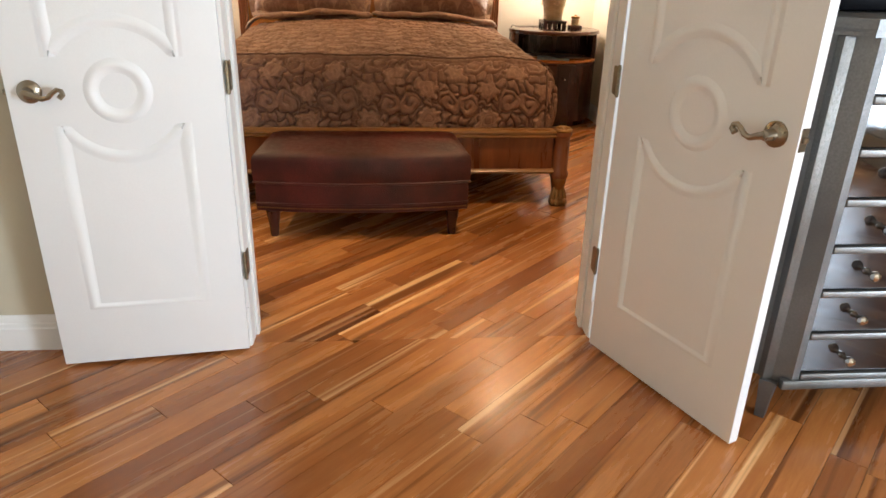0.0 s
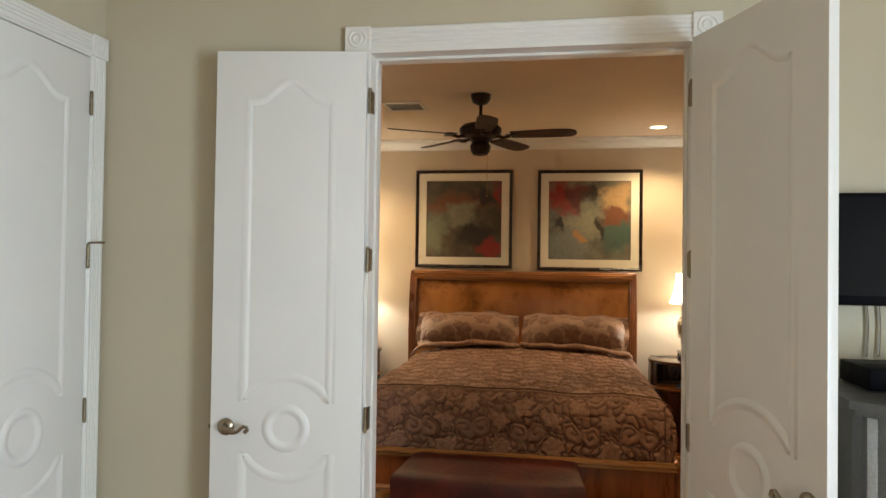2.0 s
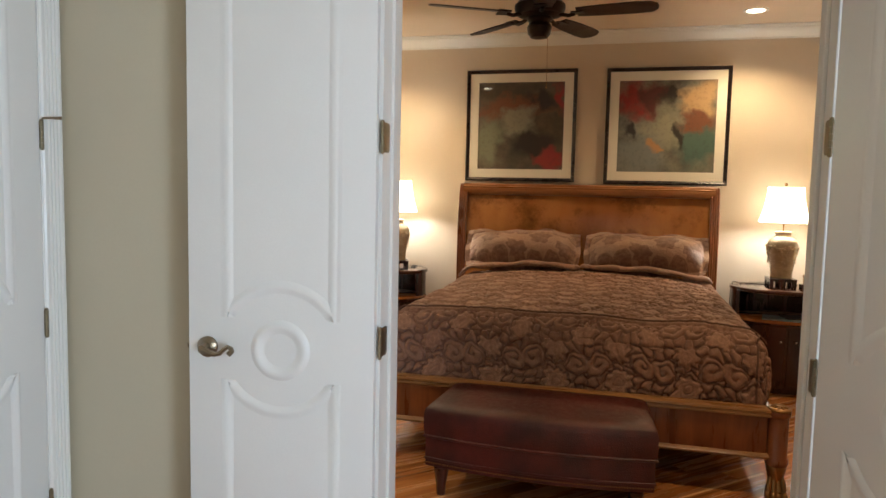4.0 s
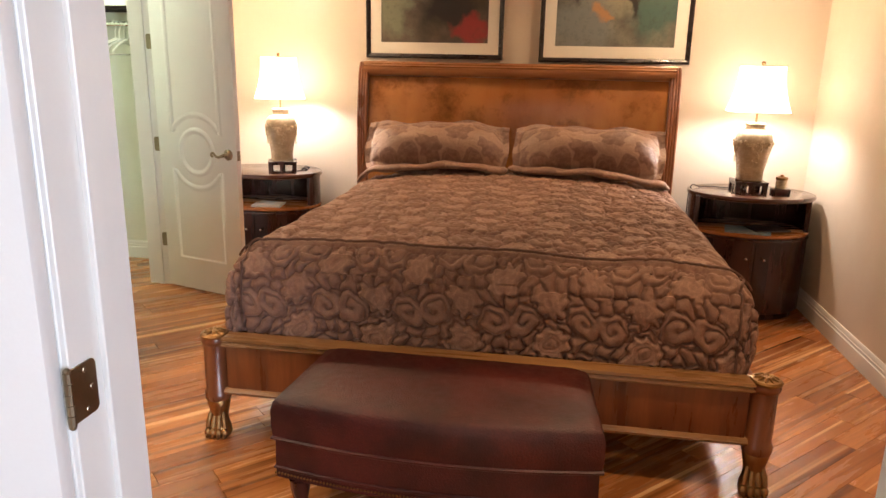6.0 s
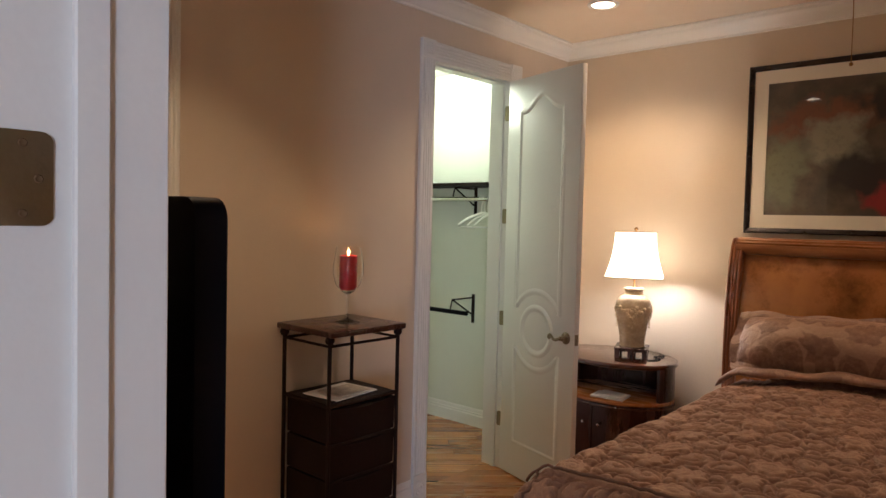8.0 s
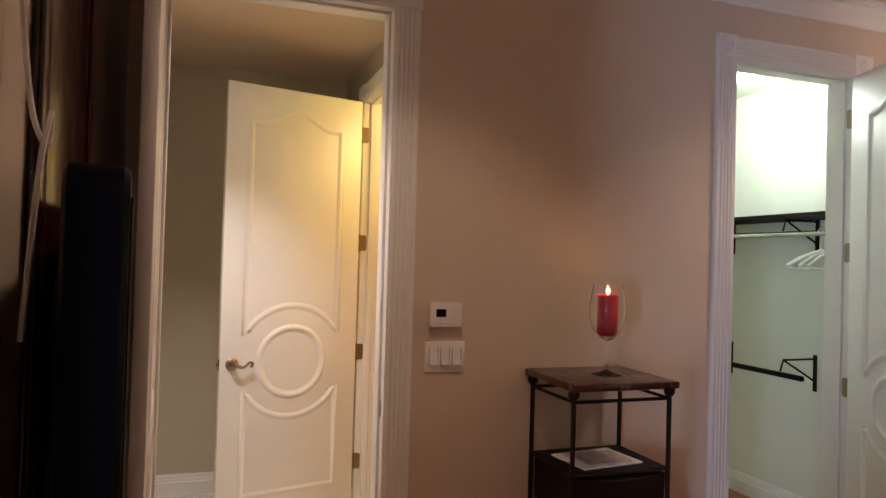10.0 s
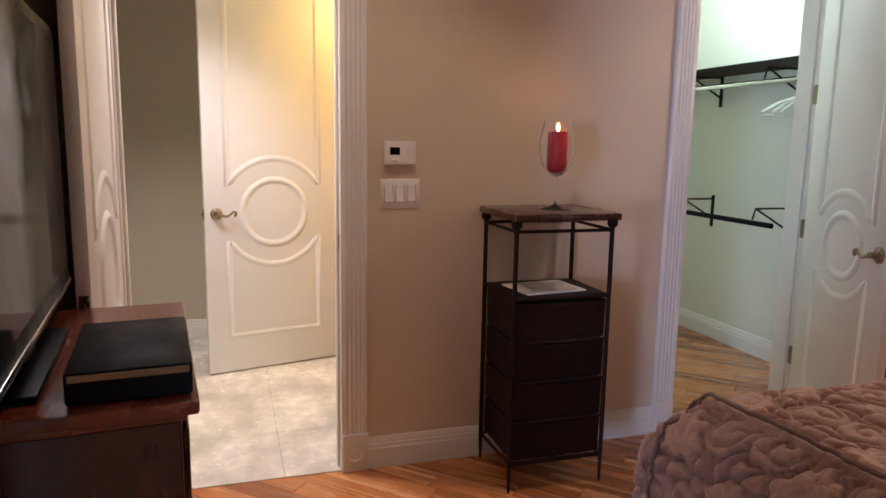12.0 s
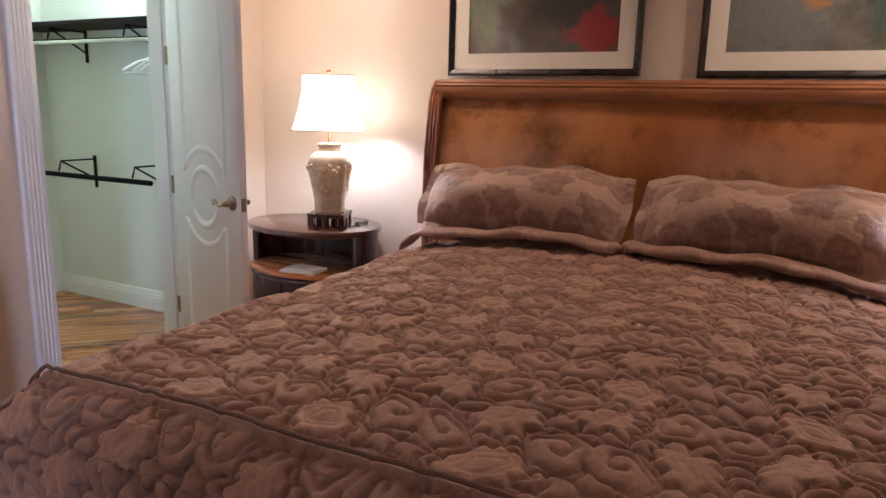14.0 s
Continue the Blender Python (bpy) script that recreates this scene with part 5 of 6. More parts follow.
# ---- ceiling fan, vent, downlights ----
def ceiling_fan():
    root = thing("ceiling_fan", "dark bronze ceiling fan with five wooden blades", "ceiling fan", pose(0.20, 2.13, CEIL))
    bm = B()
    lathe(bm, [(0.03, -0.075), (0.055, -0.06), (0.07, -0.03), (0.074, -0.002)], seg=28)
    part("canopy", bm, M_FANBRONZE, root)
    bm = B()
    lathe(bm, [(0.012, -0.2), (0.012, -0.07)], seg=14)
    lathe(bm, [(0.045, -0.21), (0.03, -0.19), (0.018, -0.165), (0.015, -0.15)], seg=20)
    part("downrod", bm, M_FANBRONZE, root)
    bm = B()
    lathe(bm, [(0.08, -0.315), (0.135, -0.3), (0.15, -0.27), (0.15, -0.245), (0.125, -0.22), (0.06, -0.205)], seg=36)
    part("motor", bm, M_FANBRONZE, root)
    bm = B()
    lathe(bm, [(0.01, -0.44), (0.05, -0.432), (0.068, -0.41), (0.075, -0.37), (0.06, -0.345), (0.075, -0.33), (0.075, -0.316)], seg=28)
    part("switch_housing", bm, M_FANBRONZE, root)
    for k in range(5):
        a = radians(-7 + 72 * k)
        c, s = math.cos(a), math.sin(a)

        def at(r, t, z):
            return (r * c - t * s, r * s + t * c, z)
        bm = B()
        tube(bm, [at(0.12, 0, -0.30), at(0.17, 0, -0.315), at(0.21, 0, -0.305)], [0.013, 0.011, 0.013], 8)
        box_pts = ring(bm, [at(0.19, -0.04, -0.300), at(0.26, -0.05, -0.303), at(0.27, 0.05, -0.297), at(0.19, 0.04, -0.296)])
        low = ring(bm, [at(0.19, -0.04, -0.306), at(0.26, -0.05, -0.309), at(0.27, 0.05, -0.303), at(0.19, 0.04, -0.302)])
        bridge(bm, box_pts, low)
        bm.faces.new(box_pts), bm.faces.new(low)
        arm = part("blade_arm", bm, M_FANBRONZE, root)
        bm = B()
        ol = [(0.22, -0.05), (0.35, -0.062), (0.55, -0.068), (0.64, -0.06), (0.675, -0.03), (0.68, 0.0), (0.675, 0.03), (0.64, 0.06), (0.55, 0.068), (0.35, 0.062), (0.22, 0.05)]
        hi_ = ring(bm, [at(r, t, -0.293 - t * 0.2) for r, t in ol])
        lo_ = ring(bm, [at(r, t, -0.300 - t * 0.2) for r, t in ol])
        bridge(bm, hi_, lo_)
        bm.faces.new(hi_), bm.faces.new(lo_)
        part("blade", bm, M_FANBLADE, root)
    bm = B()
    tube(bm, [(0.05, 0.0, -0.43), (0.052, 0, -0.6), (0.052, 0, -0.72)], 0.0014, 5)
    ball(bm, (0.052, 0, -0.725), 0.006, 8)
    part("pull_chain", bm, M_GOLD, root, "thin pull chain")


ceiling_fan()


def vent():
    root = thing("ceiling_vent", "white slatted air vent in the ceiling", "air vent", pose(-0.42, 2.42, CEIL))
    bm = B()
    for bx in ((-0.15, 0.15, -0.14, -0.115), (-0.15, 0.15, 0.115, 0.14), (-0.15, -0.125, -0.115, 0.115), (0.125, 0.15, -0.115, 0.115)):
        box(bm, bx[0], bx[1], bx[2], bx[3], -0.012, -0.001, 0.003, 1)
    part("frame", bm, M_TRIM, root)
    for k in range(9):
        y = -0.1 + k * 0.025
        bm = B()
        vs = ring(bm, [(-0.124, y - 0.008, -0.010), (0.124, y - 0.008, -0.010), (0.124, y + 0.008, -0.002), (-0.124, y + 0.008, -0.002)])
        v2 = ring(bm, [(-0.124, y - 0.007, -0.0115), (0.124, y - 0.007, -0.0115), (0.124, y + 0.009, -0.0035), (-0.124, y + 0.009, -0.0035)])
        bridge(bm, vs, v2)
        bm.faces.new(vs), bm.faces.new(v2)
        part("slat", bm, M_TRIM, root)
    bm = B()
    box(bm, -0.124, 0.124, -0.114, 0.114, -0.0012, -0.0004)
    part("backing", bm, M_BLACKMATT, root)


vent()


def downlight(x, y):
    root = thing("downlight", "lit recessed ceiling downlight with a white ring", "downlight", pose(x, y, CEIL), "bedroom downlights")
    bm = B()
    n = 32
    for r0, z0, r1, z1 in ((0.062, -0.004, 0.066, -0.008), (0.066, -0.008, 0.085, -0.006), (0.085, -0.006, 0.088, -0.0005)):
        a = ring(bm, [(r0 * math.cos(2 * math.pi * i / n), r0 * math.sin(2 * math.pi * i / n), z0) for i in range(n)])
        b = ring(bm, [(r1 * math.cos(2 * math.pi * i / n), r1 * math.sin(2 * math.pi * i / n), z1) for i in range(n)])
        bridge(bm, a, b)
    part("ring", bm, M_TRIM, root)
    bm = B()
    lathe(bm, [(0.064, -0.004), (0.064, -0.001)], seg=28)
    part("lens", bm, M_DOWN, root, "glowing lens")


# includes the assumed front-left fixture that goes with its fill lamp
for _x, _y in DOWNLIGHTS:
    downlight(_x, _y)


# ---- chest rack with candle ----
CH = (-1.687, 1.80)


def rack():
    root = thing("storage_rack", "dark iron rack with woven drawers and a wooden top", "storage rack", pose(CH[0], CH[1], 0))
    hx, hy = 0.16, 0.2
    for sx in (-1, 1):
        for sy in (-1, 1):
            bm = B()
            tube(bm, [(sx * hx, sy * hy, 0), (sx * hx, sy * hy, 0.12), (sx * hx, sy * hy, 1.09)], [0.005, 0.009, 0.009], 10)
            ball(bm, (sx * hx, sy * hy, 1.062), 0.021, 12)
            part("post", bm, M_IRON, root)
    for z in (0.115, 0.775, 1.035):
        for a, b in (((-hx, -hy), (hx, -hy)), ((-hx, hy), (hx, hy)), ((-hx, -hy), (-hx, hy)), ((hx, -hy), (hx, hy))):
            bm = B()
            tube(bm, [(a[0], a[1], z), (b[0], b[1], z)], 0.0065, 8)
            part("rail", bm, M_IRON, root)
    bm = B()
    box(bm, -0.195, 0.195, -0.22, 0.22, 1.075, 1.102, 0.006)
    part("tabletop", bm, M_MAHOG, root, "dark wooden top")
    bm = B()
    box(bm, -hx + 0.008, hx - 0.008, -hy + 0.008, hy - 0.008, 0.765, 0.782, 0.002, 1)
    part("shelf", bm, M_RATTAN, root)
    for k in range(4):
        z0 = 0.125 + k * 0.16
        bm = B()
        n = 15
        lo, hi = [], []
        for i in range(n):
            u = -1 + 2 * i / (n - 1)
            lo.append((hx - 0.004 + 0.004 * (1 - u * u), u * (hy - 0.012), z0 + 0.006))
            hi.append((hx + 0.0 + 0.006 * (1 - u * u), u * (hy - 0.012), z0 + 0.156 - 0.014 * (1 - u * u) ** 2))
        bk = [(-hx + 0.012, (hy - 0.012), 0), (-hx + 0.012, -(hy - 0.012), 0)]
        r0 = ring(bm, lo + [(p[0], p[1], z0 + 0.006) for p in bk])
        r1 = ring(bm, hi + [(p[0], p[1], z0 + 0.156) for p in bk])
        bridge(bm, r0, r1)
        bm.faces.new(r0), bm.faces.new(r1)
        part("drawer", bm, M_RATTAN, root, "dark woven drawer")
        bm = B()
        tube(bm, [(hx + 0.002, -hy, z0), (hx + 0.002, hy, z0)], 0.005, 8)
        part("drawer_rail", bm, M_IRON, root)


rack()
booklet("magazine", pose(CH[0] + 0.01, CH[1] - 0.01, 0.783, 0, 0, 97), 0.27, 0.21, 0.006, M_WHITEPAPER, "open magazine lying on the rack shelf", "magazine")
booklet("magazine", pose(CH[0] + 0.02, CH[1] - 0.0, 0.7895, 0, 0, 92), 0.19, 0.15, 0.004, M_PAPER, "printed catalogue lying on the rack shelf", "magazine")


def hurricane(x, y, z):
    root = thing("candle_holder", "stemmed hurricane glass with a lit red candle", "candle holder", pose(x, y, z))
    bm = B()
    prof = [(0.058, 0.0), (0.058, 0.003), (0.03, 0.009), (0.007, 0.018), (0.005, 0.05), (0.005, 0.11), (0.009, 0.128), (0.03, 0.14), (0.058, 0.175), (0.071, 0.22), (0.07, 0.265), (0.056, 0.345),
            (0.054, 0.345), (0.068, 0.265), (0.069, 0.22), (0.056, 0.177), (0.03, 0.144), (0.004, 0.139)]
    n = 32
    rs = [ring(bm, [(r * math.cos(2 * math.pi * i / n), r * math.sin(2 * math.pi * i / n), zz) for i in range(n)]) for r, zz in prof]
    for a, b in zip(rs, rs[1:]):
        bridge(bm, a, b)
    bm.faces.new(list(reversed(rs[0]))), bm.faces.new(rs[-1])
    part("glass", bm, M_GLASS, root, "clear stemmed glass")
    bm = B()
    lathe(bm, [(0.026, 0.1485), (0.036, 0.156), (0.040, 0.166), (0.040, 0.29), (0.041, 0.302), (0.036, 0.306), (0.028, 0.296), (0.004, 0.293)], seg=28)
    cnd = part("candle", bm, M_CANDLE, root, "red wax candle")
    bm = B()
    tube(bm, [(0, 0, 0.29), (0.001, 0, 0.31)], 0.0012, 5)
    part("wick", bm, M_BLACKMATT, cnd)
    bm = B()
    lathe(bm, [(0.001, 0.303), (0.0045, 0.309), (0.0055, 0.316), (0.0035, 0.326), (0.0008, 0.338)], seg=12)
    part("flame", bm, M_FLAME, cnd, "small yellow flame")


hurricane(CH[0] - 0.0, CH[1] + 0.03, 1.102)
lamp("candle_lamp", "POINT", 0.8, 2200, pose(CH[0], CH[1] + 0.03, 1.102 + 0.322), 0.008)

# ---- controls on the left wall ----
t = thing("thermostat", "white wall thermostat with a small dark display", "thermostat", pose(LEFT_X, 1.236, 1.314))
bm = B()
box(bm, 0.0, 0.026, -0.064, 0.064, -0.046, 0.046, 0.005)
part("body", bm, M_WHITEPLASTIC, t)
bm = B()
box(bm, 0.0255, 0.027, -0.042, -0.002, -0.008, 0.022, 0.0005, 1)
part("display", bm, M_SCREEN, t, "dark display")
for yy, zz in ((0.035, 0.022), (0.035, 0.002), (-0.03, -0.028), (-0.01, -0.028)):
    bm = B()
    box(bm, 0.0255, 0.029, yy - 0.008, yy + 0.008, zz - 0.005, zz + 0.005, 0.002)
    part("button", bm, M_WHITEPLASTIC, t)
s = thing("light_switch", "white triple rocker switch plate", "light switch", pose(LEFT_X, 1.24, 1.153))
bm = B()
box(bm, 0.0, 0.007, -0.081, 0.081, -0.058, 0.058, 0.003)
part("plate", bm, M_WHITEPLASTIC, s)
for k in (-1, 0, 1):
    # thin grey strips paint the shadow gap on both sides of the rocker
    bm = B()
    for q0, q1, z0, z1 in ((-0.0185, -0.0165, -0.035, 0.035), (0.0165, 0.0185, -0.035, 0.035)):
        box(bm, 0.0065, 0.0074, q0 + k * 0.046, q1 + k * 0.046, z0, z1)
    part("slot", bm, M_SILVER, s)
    bm = B()
    vs = [(0.007, -0.016, -0.032), (0.016, -0.016, -0.03), (0.0085, -0.016, 0.0), (0.0075, -0.016, 0.032), (0.007, -0.016, 0.032)]
    a = ring(bm, [(p[0], p[1] + k * 0.046, p[2]) for p in vs])
    b = ring(bm, [(p[0], p[1] + 0.032 + k * 0.046, p[2]) for p in vs])
    bridge(bm, a, b)
    bm.faces.new(a), bm.faces.new(b)
    part("rocker", bm, M_WHITEPLASTIC, s)
s = thing("strike_plate", "dull brass strike plate in the vestibule jamb", "strike plate", pose(LEFT_X - 0.03, BATH_Y1, 0.96))
bm = B()
box(bm, -0.014, 0.014, -0.002, 0.0, -0.03, 0.03, 0.0005, 1)
part("plate", bm, M_HINGE, s)

# ---- television corner ----
DR_TURN = 5.0
DR = pose(-0.728, 0.315, 0, 0, 0, DR_TURN)


def dresser():
    root = thing("dresser", "dark dresser with a reddish mahogany top under the television", "dresser", DR)
    bm = B()
    box(bm, -0.29, 0.40, -0.115, 0.15, 0.0, 0.90, 0.006)
    part("body", bm, M_MAHOG, root)
    bm = B()
    prof_ = [(-0.30, 0.405, -0.118, 0.160, 0.90, 0.915), (-0.315, 0.42, -0.12, 0.178, 0.915, 0.94)]
    for p in prof_:
        box(bm, *p, 0.006, 2)
    part("top", bm, M_DRESSER, root, "reddish mahogany top")
    for k in range(4):
        bm = B()
        box(bm, -0.26, 0.36, 0.148, 0.162, 0.07 + k * 0.205, 0.255 + k * 0.205, 0.005)
        part("drawer_front", bm, M_MAHOG, root)


dresser()


def television():
    root = thing("television", "black flat television on a pedestal, switched off", "television", pose(-0.585, 0.205, 0.9405, 0, 0, 5.0))
    bm = B()
    cr = 0.028
    prof = []
    for qx, qz, a0 in ((0.455 - cr, 0.666 - cr, 0), (-0.455 + cr, 0.666 - cr, 90), (-0.455 + cr, 0.055 + cr, 180), (0.455 - cr, 0.055 + cr, 270)):
        prof += [(qx + cr * math.cos(radians(a0 + q)), qz + cr * math.sin(radians(a0 + q))) for q in (0, 18, 36, 54, 72, 90)]
    rs = [ring(bm, [(px * k, py, 0.3675 + (pz - 0.3675) * k) for px, pz in prof]) for py, k in ((-0.022, 0.975), (-0.017, 1.0), (0.034, 1.0), (0.04, 0.985))]
    for a, b in zip(rs, rs[1:]):
        bridge(bm, a, b)
    bm.faces.new(rs[0]), bm.faces.new(rs[-1])
    part("case", bm, M_BLACK, root)
    bm = B()
    box(bm, -0.28, 0.33, -0.036, -0.021, 0.12, 0.54, 0.006)
    part("back_cover", bm, M_BLACKMATT, root)
    bm = B()
    box(bm, -0.41, 0.41, 0.039, 0.0425, 0.115, 0.635)
    part("screen", bm, M_SCREEN, root, "dark reflecting screen", smooth=False)
    bm = B()
    box(bm, -0.43, 0.43, 0.036, 0.046, 0.074, 0.084, 0.002)
    part("silver_strip", bm, M_CHROME, root, "thin silver strip")
    bm = B()
    box(bm, -0.06, 0.06, -0.03, 0.02, 0.012, 0.06, 0.004)
    box(bm, -0.22, 0.22, -0.05, 0.06, 0.0, 0.014, 0.005)
    part("pedestal", bm, M_BLACK, root)


television()
sb = thing("receiver_box", "flat black receiver box on the dresser", "receiver", DR @ pose(0.225, 0.075, 0.9405))
bm = B()
box(bm, -0.15, 0.17, -0.095, 0.095, 0.004, 0.058, 0.005)
part("case", bm, M_BLACKMATT, sb)
bm = B()
box(bm, 0.1695, 0.1735, -0.09, 0.09, 0.042, 0.054, 0.0015, 1)
part("front_strip", bm, M_HINGE, sb, "dull metal edge strip")
for x in (-0.13, 0.14):
    for y in (-0.05, 0.05):
        bm = B()
        lathe(bm, [(0.009, 0), (0.01, 0.0055)], (x, y, 0), 10)
        part("rubber_foot", bm, M_BLACKMATT, sb)
pn = thing("tall_panel", "tall dark-stained wooden panel behind the television", "wooden panel", pose(-0.80, ROOM_Y + 0.004, 0))
bm = B()
box(bm, -0.25, 0.25, 0.0, 0.01, 0.136, 2.4, 0.003)
part("board", bm, M_MAHOG, pn)
for x0, x1 in ((-0.25, -0.2), (0.2, 0.25)):
    bm = B()
    box(bm, x0, x1, 0.0102, 0.017, 0.136, 2.4, 0.003)
    part("stile", bm, M_MAHOG, pn)
cord("white_cable", [(-0.42, ROOM_Y + 0.01, 1.95), (-0.43, ROOM_Y + 0.03, 1.72), (-0.44, ROOM_Y + 0.05, 1.66), (-0.41, ROOM_Y + 0.06, 1.70), (-0.40, ROOM_Y + 0.05, 1.62), (-0.38, ROOM_Y + 0.04, 1.4)], 0.004, M_WHITEPLASTIC, "white cable running down behind the television", "cable")
cord("grey_cable", [(-0.24, 0.15, 1.42), (-0.19, 0.135, 1.36), (-0.165, 0.125, 1.27), (-0.18, 0.125, 1.18), (-0.23, 0.14, 1.10)], 0.004, M_SILVER, "grey cable looping behind the television", "cable")

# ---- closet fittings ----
sh = thing("closet_shelf", "closet shelf over the rod, near-black with its underside's shade painted in", "shelf")
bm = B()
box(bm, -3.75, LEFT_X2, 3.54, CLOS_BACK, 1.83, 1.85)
# whole board in the drawers' near-black: the underside's shade as colour
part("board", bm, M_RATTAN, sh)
for nm, y, z in (("upper_closet_rod", 3.60, 1.735), ("lower_closet_rod", 3.60, 0.905)):
    x1 = LEFT_X2 if z > 1 else -2.44
    r = thing(nm, "dark metal clothes rod on wall brackets" if z < 1 else "chrome clothes rod under the shelf", "clothes rod")
    bm = B()
    tube(bm, [(-3.75, y, z), (x1, y, z)], 0.016, 14)
    part("rod", bm, M_CHROME if z > 1 else M_BLACK, r)
    for x in (-2.60, -3.3):
        bm = B()
        box(bm, x - 0.014, x + 0.014, CLOS_BACK - 0.008, CLOS_BACK, z - 0.11, z + 0.11, 0.002, 1)
        tube(bm, [(x, CLOS_BACK - 0.005, z + 0.085), (x, y + 0.02, z + 0.085), (x, y, z + 0.02)], 0.006, 6)
        tube(bm, [(x, CLOS_BACK - 0.005, z - 0.05), (x, y + 0.03, z + 0.08)], 0.006, 6)
        part("bracket", bm, M_IRON, r)


def hanger_thing(x, y, z, yaw):
    root = thing("clothes_hanger", "white plastic clothes hanger on the closet rod", "hanger", pose(x, y, z, 0, 0, yaw), "white hangers")
    bm = B()
    tube(bm, [(0.0, 0, -0.10), (0.0, 0, -0.045), (0.012, 0, -0.02), (0.02, 0, 0.005), (0.008, 0, 0.024), (-0.014, 0, 0.02), (-0.02, 0, 0.004)], 0.0035, 6)
    part("hook", bm, M_HANGER, root)
    bm = B()
    tube(bm, [(0, 0, -0.095), (-0.12, 0, -0.135), (-0.205, 0, -0.185), (-0.2, 0, -0.2), (0, 0, -0.2), (0.2, 0, -0.2), (0.205, 0, -0.185), (0.12, 0, -0.135), (0, 0, -0.095)], 0.006, 6)
    part("frame", bm, M_HANGER, root)
    return root


hg = hanger_thing(-2.33, 3.60, 1.735, 78)
for k, yw in enumerate((70, 84, 92)):
    copy_thing(hg, pose(-2.30 + 0.035 * k, 3.60, 1.735, 0, 0, yw))
cl = thing("closet_ceiling_light", "round lit flush ceiling light in the closet", "ceiling light", pose(-2.75, 3.35, 2.72))
bm = B()
lathe(bm, [(0.03, -0.06), (0.09, -0.052), (0.125, -0.03), (0.13, -0.012)], seg=32)
part("diffuser", bm, M_CLOSETGLOW, cl, "glowing white diffuser")
bm = B()
lathe(bm, [(0.14, -0.012), (0.14, -0.0005)], seg=32)
part("base", bm, M_WHITEPLASTIC, cl)
for nm, x, y in (("vestibule_ceiling_light", -2.3, 0.36), ("bathroom_ceiling_light", -3.0, 1.85)):
    cl = thing(nm, "round lit flush ceiling light", "ceiling light", pose(x, y, 2.72))
    bm = B()
    lathe(bm, [(0.03, -0.06), (0.09, -0.052), (0.125, -0.03), (0.13, -0.012)], seg=32)
    part("diffuser", bm, M_CLOSETGLOW, cl, "glowing white diffuser")
    bm = B()
    lathe(bm, [(0.14, -0.012), (0.14, -0.0005)], seg=32)
    part("base", bm, M_WHITEPLASTIC, cl)

# ---- hall: mirrored chest, television, window ----
CAB = (1.64, 2.60, -0.60, HALL_Y - 0.02)


